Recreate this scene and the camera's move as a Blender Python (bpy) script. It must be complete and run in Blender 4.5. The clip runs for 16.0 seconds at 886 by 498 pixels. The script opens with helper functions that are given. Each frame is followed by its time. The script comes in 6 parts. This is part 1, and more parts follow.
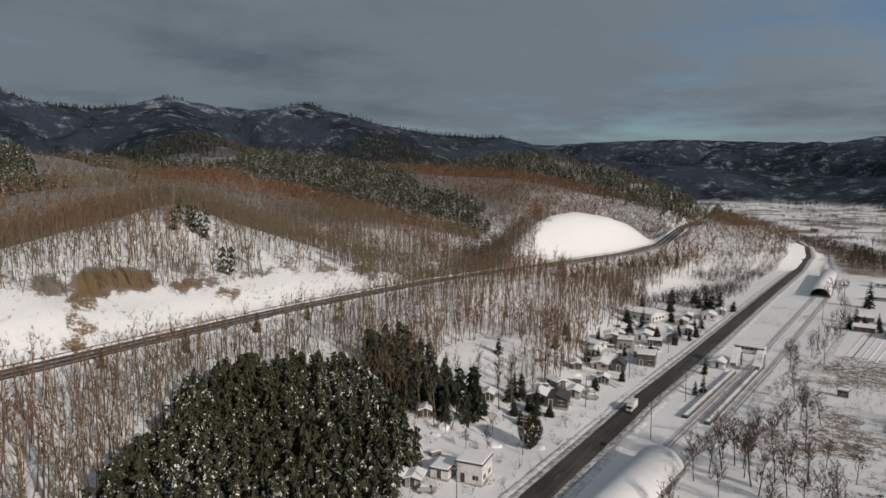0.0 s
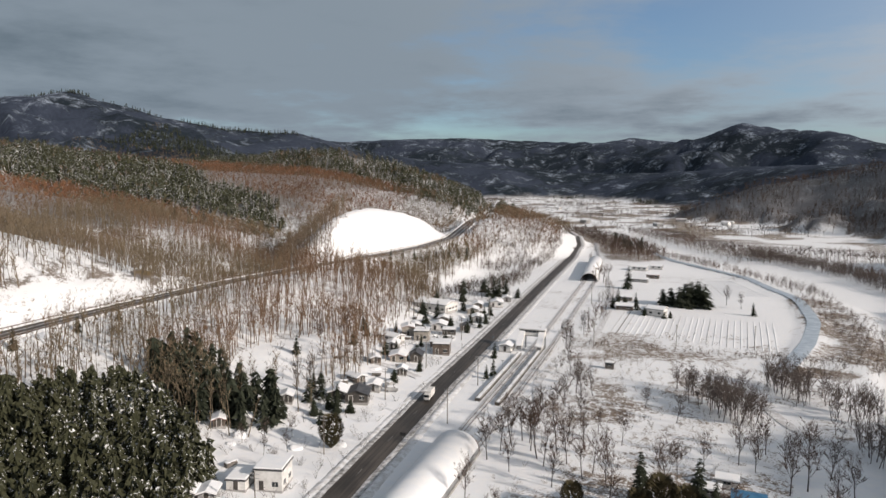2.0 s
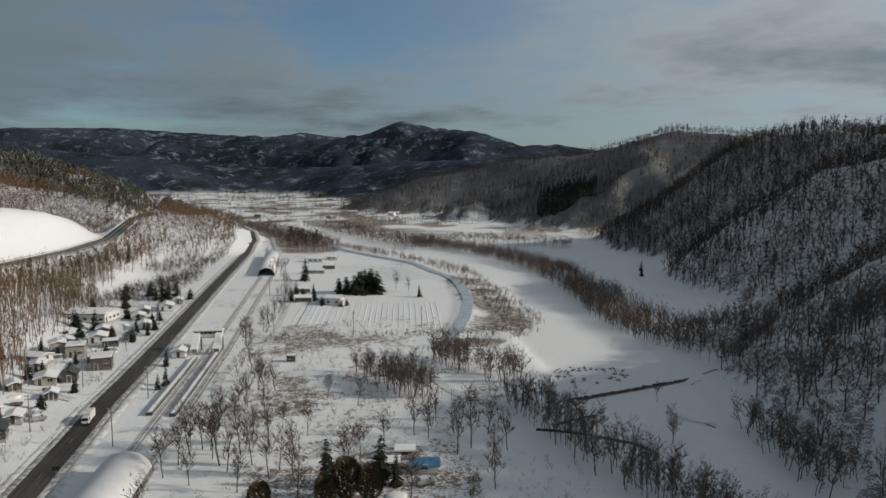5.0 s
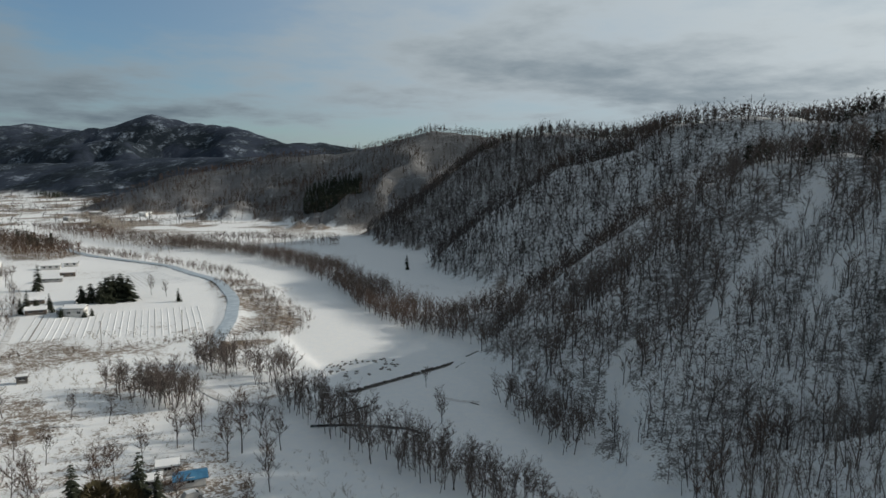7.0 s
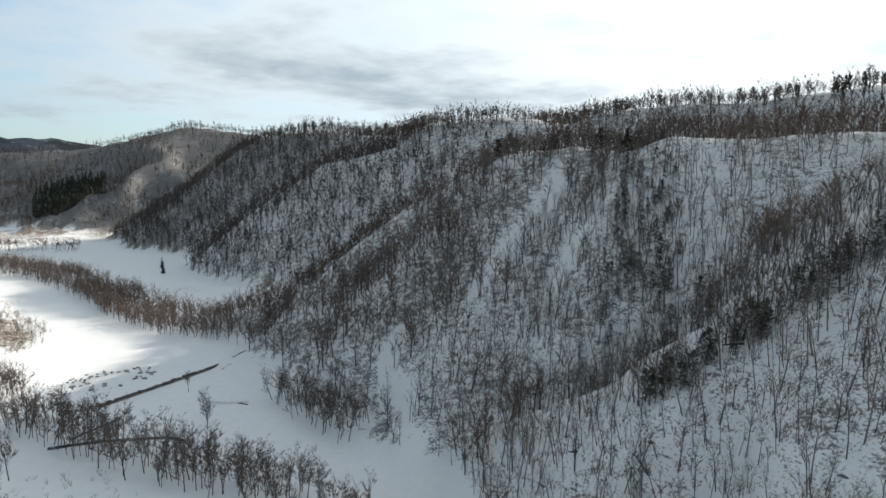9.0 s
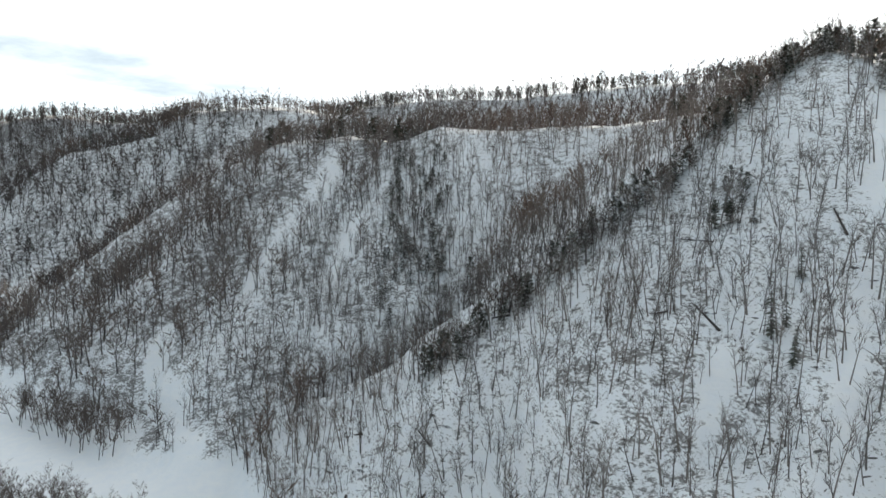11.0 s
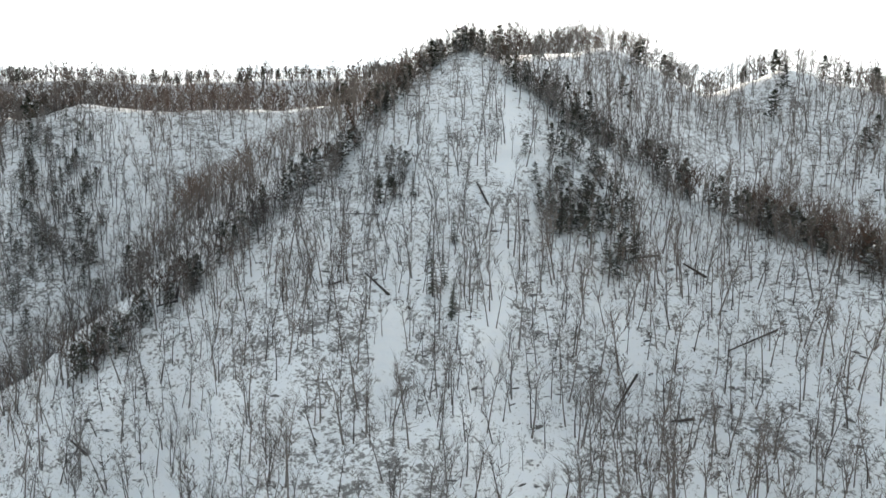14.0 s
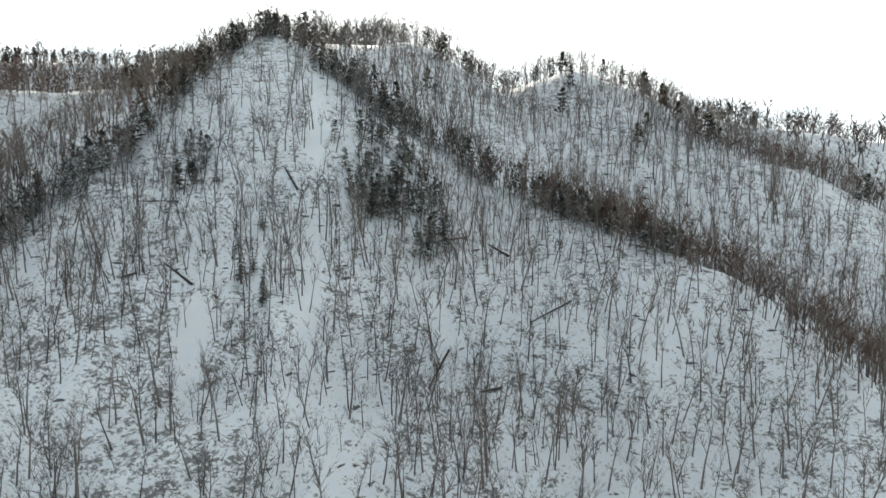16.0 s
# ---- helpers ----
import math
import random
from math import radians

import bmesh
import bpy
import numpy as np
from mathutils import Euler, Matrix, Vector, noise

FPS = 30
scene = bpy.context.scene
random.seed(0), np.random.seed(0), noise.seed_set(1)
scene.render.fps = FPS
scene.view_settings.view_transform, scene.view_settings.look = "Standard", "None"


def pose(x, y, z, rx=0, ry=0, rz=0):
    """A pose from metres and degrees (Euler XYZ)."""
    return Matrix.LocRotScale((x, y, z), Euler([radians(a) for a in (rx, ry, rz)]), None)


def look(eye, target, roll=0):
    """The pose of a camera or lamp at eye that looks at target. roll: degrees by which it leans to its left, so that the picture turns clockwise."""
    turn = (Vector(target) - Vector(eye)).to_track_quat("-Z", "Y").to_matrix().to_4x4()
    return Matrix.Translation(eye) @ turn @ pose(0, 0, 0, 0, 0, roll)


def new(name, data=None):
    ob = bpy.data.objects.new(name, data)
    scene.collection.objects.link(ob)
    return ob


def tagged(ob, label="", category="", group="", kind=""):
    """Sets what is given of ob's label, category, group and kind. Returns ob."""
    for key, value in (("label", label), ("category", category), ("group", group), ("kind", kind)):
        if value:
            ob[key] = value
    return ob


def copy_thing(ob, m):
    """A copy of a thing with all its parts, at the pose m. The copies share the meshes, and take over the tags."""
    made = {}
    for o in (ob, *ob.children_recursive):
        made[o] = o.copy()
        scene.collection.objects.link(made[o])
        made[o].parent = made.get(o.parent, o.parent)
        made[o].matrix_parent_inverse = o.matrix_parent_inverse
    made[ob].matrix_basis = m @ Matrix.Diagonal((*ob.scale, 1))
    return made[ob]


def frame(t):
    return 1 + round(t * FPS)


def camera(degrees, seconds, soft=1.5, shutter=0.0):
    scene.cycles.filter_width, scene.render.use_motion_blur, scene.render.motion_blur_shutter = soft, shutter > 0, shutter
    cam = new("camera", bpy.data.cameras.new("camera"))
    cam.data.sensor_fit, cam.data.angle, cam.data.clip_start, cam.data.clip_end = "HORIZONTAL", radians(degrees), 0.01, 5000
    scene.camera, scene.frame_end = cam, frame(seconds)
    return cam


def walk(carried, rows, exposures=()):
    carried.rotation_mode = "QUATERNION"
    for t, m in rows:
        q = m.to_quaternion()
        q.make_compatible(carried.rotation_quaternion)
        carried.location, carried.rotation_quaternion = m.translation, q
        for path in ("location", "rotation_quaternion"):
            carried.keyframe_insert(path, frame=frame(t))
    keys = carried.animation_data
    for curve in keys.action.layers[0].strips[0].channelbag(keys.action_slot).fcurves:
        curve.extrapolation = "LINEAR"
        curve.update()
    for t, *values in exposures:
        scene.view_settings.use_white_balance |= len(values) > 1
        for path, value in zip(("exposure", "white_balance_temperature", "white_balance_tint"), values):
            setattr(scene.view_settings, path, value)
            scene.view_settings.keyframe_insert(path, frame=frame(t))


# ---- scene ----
cam = camera(66.4, 16.0)
PATH = [
    (0.0, -0.01, -0.00, 65.02, 84.25, -0.50, 32.59),
    (0.5, 0.01, 0.46, 64.99, 84.22, -0.51, 28.28),
    (1.0, 0.06, 0.79, 64.96, 84.19, -0.51, 24.05),
    (1.5, 0.10, 1.02, 64.87, 84.15, -0.48, 19.79),
    (2.0, 0.15, 1.22, 64.77, 84.11, -0.41, 15.50),
    (2.5, 0.20, 1.47, 64.72, 84.05, -0.37, 11.17),
    (3.0, 0.22, 1.76, 64.67, 83.98, -0.34, 6.82),
    (3.5, 0.24, 2.14, 64.52, 83.94, -0.32, 2.36),
    (4.0, 0.29, 2.80, 64.25, 83.92, -0.32, -2.16),
    (6.5, 0.62, 3.80, 63.58, 83.69, -0.31, -26.15),
    (7.0, 0.65, 4.23, 62.66, 83.79, -0.45, -31.07),
    (7.5, 0.64, 4.58, 61.78, 83.86, -0.48, -36.04),
    (8.0, 0.82, 4.72, 61.01, 83.92, -0.52, -40.98),
    (8.5, 1.19, 4.93, 60.18, 83.95, -0.49, -46.01),
    (9.0, 1.63, 5.25, 59.17, 84.09, -0.54, -50.62),
    (11.5, 2.05, 5.71, 57.01, 83.75, -0.53, -74.13),
    (12.0, 2.39, 5.72, 56.15, 83.86, -0.59, -78.71),
    (12.5, 2.63, 5.71, 55.46, 83.91, -0.61, -83.28),
    (13.0, 2.80, 5.72, 54.89, 83.93, -0.65, -87.87),
    (13.5, 2.94, 5.73, 54.27, 83.96, -0.66, -92.34),
    (14.0, 3.04, 5.75, 53.69, 83.97, -0.70, -96.73),
    (14.5, 3.11, 5.68, 53.10, 84.01, -0.69, -101.05),
    (15.0, 3.20, 5.72, 52.52, 84.03, -0.71, -105.18),
    (15.5, 3.24, 5.69, 51.89, 84.07, -0.70, -108.98),
    (16.0, 3.28, 5.63, 51.23, 84.14, -0.66, -112.59),
]
walk(cam, [(t, pose(*p)) for t, *p in PATH],
     [(0.0, -0.82, 6280, 13), (1.0, -0.54, 6280, 13), (2.0, -0.19, 6280, 14), (2.7, -0.36, 6280, 14), (3.5, -0.76, 6180, 11), (4.2, -0.80, 6170, 9),
      (7.0, -0.46, 6110, 6), (9.0, 0.46, 6220, 7), (11.5, 1.28, 6500, 8), (13.0, 1.48, 6580, 9), (16.0, 1.19, 6480, 6)])

# ---- light ----
SUN_AZ, SUN_EL = 105.0, 23.5      # degrees clockwise from +y, above the horizon
sun_dir = Vector((math.sin(radians(SUN_AZ)) * math.cos(radians(SUN_EL)),
                  math.cos(radians(SUN_AZ)) * math.cos(radians(SUN_EL)), math.sin(radians(SUN_EL))))
sun = new("sun", bpy.data.lights.new("sun", "SUN"))
sun.data.energy, sun.data.angle, sun.data.color = 5.0, radians(1.0), (1.0, 0.875, 0.725)
sun.matrix_world = look(sun_dir * 100, (0, 0, 0))


class Nodes:
    """A short way to wire node trees."""

    def __init__(self, tree):
        self.tree = tree
        tree.nodes.clear()

    def add(self, kind, **values):
        node = self.tree.nodes.new(kind)
        for key, value in values.items():
            if key in node.inputs:
                self.feed(node.inputs[key], value)
            else:
                setattr(node, key, value)
        return node

    def feed(self, socket, value):
        if isinstance(value, bpy.types.NodeSocket):
            self.tree.links.new(value, socket)
        elif isinstance(value, bpy.types.Node):
            self.tree.links.new(value.outputs[0], socket)
        else:
            socket.default_value = value

    def math(self, op, a, b=0.0, clamp=False):
        node = self.tree.nodes.new("ShaderNodeMath")
        node.operation, node.use_clamp = op, clamp
        self.feed(node.inputs[0], a)
        self.feed(node.inputs[1], b)
        return node.outputs[0]

    def vmath(self, op, a, b=(0, 0, 0)):
        node = self.tree.nodes.new("ShaderNodeVectorMath")
        node.operation = op
        self.feed(node.inputs[0], a)
        self.feed(node.inputs[1], b)
        return node.outputs["Value"] if op == "DOT_PRODUCT" else node.outputs[0]

    def mix(self, f, a, b):
        node = self.tree.nodes.new("ShaderNodeMix")
        node.data_type = "RGBA"
        self.feed(node.inputs[0], f)
        for i, v in ((6, a), (7, b)):
            self.feed(node.inputs[i], (*v, 1) if isinstance(v, tuple) and len(v) == 3 else v)
        return node.outputs[2]

    def noise(self, vec, scale, detail=4.0, rough=0.55):
        return self.add("ShaderNodeTexNoise", Vector=vec, Scale=scale, Detail=detail, Roughness=rough).outputs[0]

    def ramp(self, value, lo, hi, a=0.0, b=1.0):
        node = self.tree.nodes.new("ShaderNodeMapRange")
        node.interpolation_type = "SMOOTHSTEP"
        for i, v in enumerate((value, lo, hi, a, b)):
            self.feed(node.inputs[i], v)
        return node.outputs[0]


def build_sky():
    world = bpy.data.worlds.new("winter_sky")
    scene.world = world
    world.use_nodes = True
    n = Nodes(world.node_tree)
    way = n.add("ShaderNodeTexCoord").outputs["Generated"]
    sky = n.add("ShaderNodeTexSky", sky_type="NISHITA", sun_disc=False, sun_elevation=radians(SUN_EL),
                sun_rotation=radians(SUN_AZ), altitude=200.0, air_density=1.0, dust_density=1.2)
    blue = n.vmath("MULTIPLY", sky.outputs[0], (0.090, 0.109, 0.122))
    # the cloud deck: the view direction met with a flat layer, so that it closes up towards the horizon
    xyz = n.add("ShaderNodeSeparateXYZ", Vector=way)
    up = n.math("MAXIMUM", xyz.outputs[2], 0.0)
    lift = n.math("ADD", up, 0.11)
    flat = n.add("ShaderNodeCombineXYZ", X=n.math("DIVIDE", xyz.outputs[0], lift), Y=n.math("DIVIDE", xyz.outputs[1], lift),
                 Z=0.0).outputs[0]
    big = n.noise(n.vmath("ADD", flat, (3.1, 1.7, 0.0)), 0.34, 6.0, 0.50)
    fine = n.noise(n.vmath("ADD", flat, (9.0, 4.0, 2.0)), 1.5, 6.0, 0.6)
    lump = n.math("ADD", n.math("MULTIPLY", big, 0.66), n.math("MULTIPLY", fine, 0.34))
    # thicker away from the sun, thin and bright around it
    toward = n.vmath("DOT_PRODUCT", way, tuple(sun_dir))
    near = n.ramp(toward, -0.50, 0.82)
    # openings in the deck: low in the north and a broad rift above the head of the valley
    rift = 0.0
    for az, el, tight, depth in ((9.0, 12.5, 90.0, 0.04), (45.0, 7.5, 220.0, 0.05), (-14.0, 4.6, 200.0, 0.08)):
        d = (math.sin(radians(az)) * math.cos(radians(el)), math.cos(radians(az)) * math.cos(radians(el)), math.sin(radians(el)))
        spot = n.math("POWER", n.math("MAXIMUM", n.vmath("DOT_PRODUCT", way, d), 0.0), tight)
        rift = n.math("ADD", rift, n.math("MULTIPLY", spot, depth))
    deck = n.math("SUBTRACT", n.math("ADD", n.math("ADD", lump, n.ramp(toward, -0.45, 0.0, 0.11, 0.0)), n.math("MULTIPLY", n.ramp(up, 0.05, 0.15), 0.075)), rift)
    cover = n.ramp(deck, 0.44, 0.62)
    glow = n.math("POWER", n.math("MAXIMUM", toward, 0.0), 5.0)
    dark = n.mix(near, (0.138, 0.184, 0.216), (0.32, 0.375, 0.42))
    light = n.mix(near, (0.275, 0.335, 0.375), (0.74, 0.77, 0.78))
    cloud = n.mix(n.ramp(lump, 0.47, 0.68), light, dark)
    cloud = n.vmath("ADD", cloud, n.vmath("MULTIPLY", n.add("ShaderNodeCombineXYZ", X=glow, Y=glow, Z=glow).outputs[0],
                                            (0.42, 0.40, 0.36)))
    pale = n.mix(n.ramp(toward, -0.3, 0.85), blue, (0.62, 0.68, 0.72))
    col = n.mix(cover, pale, cloud)
    # the unseen sky overhead is dimmed to cut the fill light
    over = n.ramp(up, 0.30, 0.75, 1.0, 0.60)
    col = n.vmath("MULTIPLY", col, n.add("ShaderNodeCombineXYZ", X=over, Y=over, Z=over).outputs[0])
    bg = n.add("ShaderNodeBackground", Color=col, Strength=1.0)
    out = n.add("ShaderNodeOutputWorld")
    n.tree.links.new(bg.outputs[0], out.inputs[0])


build_sky()


# ---- materials ----
def material(name, rough=0.8):
    m = bpy.data.materials.new(name)
    m.use_nodes = True
    n = Nodes(m.node_tree)
    shader = n.add("ShaderNodeBsdfPrincipled", Roughness=rough)
    out = n.add("ShaderNodeOutputMaterial")
    n.tree.links.new(shader.outputs[0], out.inputs[0])
    return m, n, shader


def relief(n, shader, height, strength=0.3, distance=0.05):
    bump = n.add("ShaderNodeBump", Height=height, Strength=strength, Distance=distance)
    n.tree.links.new(bump.outputs[0], shader.inputs["Normal"])


def mottled(name, a, b, scale=1.0, rough=0.8, fine=12.0, strength=0.2, metal=0.0, low=0.35, high=0.65):
    """A plain surface with stains at one scale and grain at another."""
    m, n, s = material(name, rough)
    pos = n.add("ShaderNodeNewGeometry").outputs["Position"]
    stain, grain = n.noise(pos, scale), n.noise(pos, scale * fine)
    f = n.ramp(n.math("ADD", n.math("MULTIPLY", stain, 0.7), n.math("MULTIPLY", grain, 0.3)), low, high)
    n.feed(s.inputs["Base Color"], n.mix(f, a, b))
    s.inputs["Metallic"].default_value = metal
    relief(n, s, grain, strength)
    return m


def ground_material():
    m, n, s = material("snowy_ground", 0.75)
    pos = n.add("ShaderNodeNewGeometry").outputs["Position"]
    wood = n.add("ShaderNodeAttribute", attribute_name="wood").outputs["Fac"]
    far = n.add("ShaderNodeAttribute", attribute_name="hazy_canopy").outputs["Fac"]
    scrub = n.add("ShaderNodeAttribute", attribute_name="scrub").outputs["Fac"]
    ledge = n.vmath("MULTIPLY", pos, (0.75, 0.75, 1.5))
    n1, n2, n3 = n.noise(pos, 0.05, 5.0), n.noise(ledge, 0.55, 5.0, 0.66), n.noise(ledge, 2.2, 4.0, 0.7)
    snow = n.mix(n.ramp(n2, 0.3, 0.75), (0.80, 0.82, 0.85), (0.86, 0.86, 0.86))
    # leaf litter and dwarf bamboo that pierce the snow
    litter = n.mix(n3, (0.12, 0.116, 0.116), (0.31, 0.30, 0.295))
    dry = n.mix(n.ramp(scrub, 1.02, 1.2), n.mix(n3, (0.115, 0.088, 0.070), (0.31, 0.255, 0.205)), n.mix(n3, (0.10, 0.070, 0.038), (0.29, 0.215, 0.115)))
    litter = n.mix(scrub, litter, dry)
    pierce = n.math("ADD", n.math("MULTIPLY", n2, 0.45), n.math("ADD", n.math("MULTIPLY", n3, 0.4), n.math("MULTIPLY", n1, 0.25)))
    open_ = n.math("ADD", n.math("MULTIPLY", wood, 0.153), n.math("MULTIPLY", n.math("MINIMUM", scrub, 1.1), 0.232))
    f = n.ramp(n.math("ADD", pierce, open_), 0.70, 0.80)
    near = n.mix(f, snow, litter)
    # wooded mountains seen from afar: bare crowns, dark conifer stands and snow in the clearings; haze and shade are
    # put into the bluish colours
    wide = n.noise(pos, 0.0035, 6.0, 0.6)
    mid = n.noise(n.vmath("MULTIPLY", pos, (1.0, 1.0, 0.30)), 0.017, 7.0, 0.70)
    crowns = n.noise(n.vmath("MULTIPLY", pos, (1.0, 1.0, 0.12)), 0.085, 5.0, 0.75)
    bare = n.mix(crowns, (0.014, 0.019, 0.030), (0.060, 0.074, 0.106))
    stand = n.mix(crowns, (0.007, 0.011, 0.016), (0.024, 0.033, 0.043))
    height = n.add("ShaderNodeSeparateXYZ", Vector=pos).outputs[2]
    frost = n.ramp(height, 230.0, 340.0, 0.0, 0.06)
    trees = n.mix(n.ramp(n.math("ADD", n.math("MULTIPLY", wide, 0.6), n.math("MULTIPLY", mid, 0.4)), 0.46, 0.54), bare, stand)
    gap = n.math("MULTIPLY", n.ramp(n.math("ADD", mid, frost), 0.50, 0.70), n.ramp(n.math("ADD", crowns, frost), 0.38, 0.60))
    hazed_remote = n.mix(n.math("MULTIPLY", gap, 0.62), trees, (0.44, 0.51, 0.62))
    n.feed(s.inputs["Base Color"], n.mix(far, near, hazed_remote))
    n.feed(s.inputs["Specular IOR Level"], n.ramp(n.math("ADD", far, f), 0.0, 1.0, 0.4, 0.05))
    relief(n, s, n.math("ADD", n.math("MULTIPLY", n2, 1.0), n.math("MULTIPLY", n3, 0.25)), 0.5, 0.35)
    return m


def bark_material(name, a, b, red):
    """Bark and twigs; whole stands lean to a redder brown."""
    m, n, s = material(name, 0.9)
    pos = n.add("ShaderNodeNewGeometry").outputs["Position"]
    c = n.mix(n.noise(pos, 0.8, 3.0), a, b)
    c = n.mix(n.ramp(n.noise(pos, 0.011, 3.0), 0.48, 0.60, 0.0, 0.9), c, red)
    n.feed(s.inputs["Base Color"], c)
    s.inputs["Specular IOR Level"].default_value = 0.12
    return m


def needle_material(name, a, b, snow):
    """Needles with snow left on the upper sides of the boughs."""
    m, n, s = material(name, 0.8)
    geo = n.add("ShaderNodeNewGeometry")
    pos = geo.outputs["Position"]
    c = n.mix(n.noise(pos, 1.3, 4.0), a, b)
    up = n.add("ShaderNodeSeparateXYZ", Vector=geo.outputs["Normal"]).outputs[2]
    patch = n.math("ADD", n.noise(pos, 1.1, 4.0, 0.7), n.math("MULTIPLY", n.noise(pos, 0.05, 2.0), 0.25))
    f = n.math("MULTIPLY", n.ramp(patch, 0.74 - snow, 0.80 - snow), n.ramp(n.math("ABSOLUTE", up), 0.15, 0.5))
    n.feed(s.inputs["Base Color"], n.mix(f, c, (0.80, 0.82, 0.85)))
    s.inputs["Specular IOR Level"].default_value = 0.15
    return m


GROUND = ground_material()
SNOW = mottled("snow", (0.80, 0.82, 0.85), (0.88, 0.88, 0.88), 0.4, 0.7, 6.0, 0.3)
TROD = mottled("trodden_snow", (0.50, 0.49, 0.48), (0.80, 0.81, 0.83), 0.5, 0.7, 5.0, 0.3)
def asphalt_material():
    """Wet asphalt with paler, salt-stained streaks along the traffic's way."""
    m, n, s = material("wet_asphalt", 0.6)
    pos = n.add("ShaderNodeNewGeometry").outputs["Position"]
    streak = n.noise(n.vmath("MULTIPLY", pos, (1.3, 0.025, 1.0)), 1.0, 5.0, 0.65)
    blot = n.noise(pos, 0.12, 5.0)
    grain = n.noise(pos, 4.0, 3.0)
    f = n.math("ADD", n.math("MULTIPLY", streak, 0.65), n.math("ADD", n.math("MULTIPLY", blot, 0.25), n.math("MULTIPLY", grain, 0.1)))
    n.feed(s.inputs["Base Color"], n.mix(n.ramp(f, 0.38, 0.64), (0.030, 0.0255, 0.022), (0.095, 0.080, 0.068)))
    relief(n, s, grain, 0.2)
    return m


ASPHALT = asphalt_material()
SLUSH = mottled("dirty_slush", (0.16, 0.15, 0.14), (0.66, 0.66, 0.67), 0.9, 0.7, 5.0, 0.3)
LINE = mottled("worn_road_paint", (0.10, 0.095, 0.09), (0.38, 0.37, 0.35), 1.0)
# lightened copies of the grey bark: the sun's veiling glare is put into the colour
BARK_VEILED = bark_material("veiled_grey_bark", (0.095, 0.090, 0.090), (0.24, 0.225, 0.215), (0.19, 0.165, 0.15))
TWIG_VEILED = bark_material("veiled_grey_twigs", (0.10, 0.094, 0.092), (0.22, 0.20, 0.19), (0.18, 0.15, 0.132))
BARK = bark_material("grey_bark", (0.040, 0.036, 0.037), (0.112, 0.100, 0.096), (0.085, 0.073, 0.067))
TWIG = bark_material("grey_twigs", (0.044, 0.039, 0.040), (0.112, 0.098, 0.093), (0.09, 0.074, 0.066))
BARK_WARM = bark_material("brown_bark", (0.095, 0.077, 0.056), (0.22, 0.178, 0.128), (0.18, 0.125, 0.088))
TWIG_WARM = bark_material("brown_twigs", (0.106, 0.084, 0.056), (0.208, 0.165, 0.110), (0.175, 0.108, 0.068))
NEEDLE = needle_material("snowy_needles", (0.020, 0.026, 0.016), (0.065, 0.064, 0.034), 0.045)
TWIG_BROWN = bark_material("dark_brown_twigs", (0.050, 0.039, 0.034), (0.118, 0.091, 0.076), (0.108, 0.072, 0.056))
TWIG_ROSE = bark_material("frosted_brown_twigs", (0.085, 0.070, 0.063), (0.20, 0.168, 0.152), (0.175, 0.128, 0.105))
TWIG_RED = bark_material("rust_red_twigs", (0.11, 0.062, 0.038), (0.21, 0.115, 0.07), (0.20, 0.10, 0.058))
NEEDLE_GREY = needle_material("grey_green_needles", (0.060, 0.064, 0.054), (0.135, 0.138, 0.115), 0.06)
NEEDLE_DARK = needle_material("dark_needles", (0.014, 0.020, 0.014), (0.045, 0.050, 0.032), -0.02)
ROCK = needle_material("dark_rock", (0.07, 0.068, 0.068), (0.19, 0.182, 0.175), 0.12)
CONCRETE = mottled("concrete", (0.24, 0.235, 0.225), (0.42, 0.41, 0.40), 0.4)
STEEL = mottled("galvanised_steel", (0.30, 0.31, 0.32), (0.46, 0.47, 0.48), 0.8, 0.45, metal=0.6)
DARK = mottled("dark_interior", (0.012, 0.012, 0.013), (0.03, 0.03, 0.03), 0.8)
RUST = mottled("rusty_steel", (0.09, 0.055, 0.04), (0.18, 0.12, 0.09), 1.2)
GLASS, gn, gs = material("window_glass", 0.08)
gs.inputs["Base Color"].default_value = (0.02, 0.025, 0.03, 1)
gs.inputs["Specular IOR Level"].default_value = 0.8


# ---- numbers ----
def hash2(ix, iy, seed):
    h = (ix.astype(np.int64) * 374761393 + iy.astype(np.int64) * 668265263 + seed * 1442695041) & 0x7FFFFFFF
    h = ((h ^ (h >> 13)) * 1274126177) & 0x7FFFFFFF
    return ((h ^ (h >> 16)) & 0xFFFF) / 65535.0


def value_noise(x, y, seed=0):
    ix, iy = np.floor(x), np.floor(y)
    fx, fy = x - ix, y - iy
    fx, fy = fx * fx * (3 - 2 * fx), fy * fy * (3 - 2 * fy)
    a, b = hash2(ix, iy, seed), hash2(ix + 1, iy, seed)
    c, d = hash2(ix, iy + 1, seed), hash2(ix + 1, iy + 1, seed)
    return a + (b - a) * fx + (c - a) * fy + (a - b - c + d) * fx * fy


def fbm(x, y, scale, seed=0, octaves=4):
    x, y = np.asarray(x, float) / scale, np.asarray(y, float) / scale
    total, amp, norm = 0, 1.0, 0
    for k in range(octaves):
        total = total + amp * value_noise(x + 17.3 * k, y - 9.1 * k, seed + k)
        norm, amp, x, y = norm + amp, amp * 0.5, x * 2.03, y * 2.03
    return total / norm


def step(v, lo, hi):
    t = np.clip((v - lo) / (hi - lo), 0, 1)
    return t * t * (3 - 2 * t)


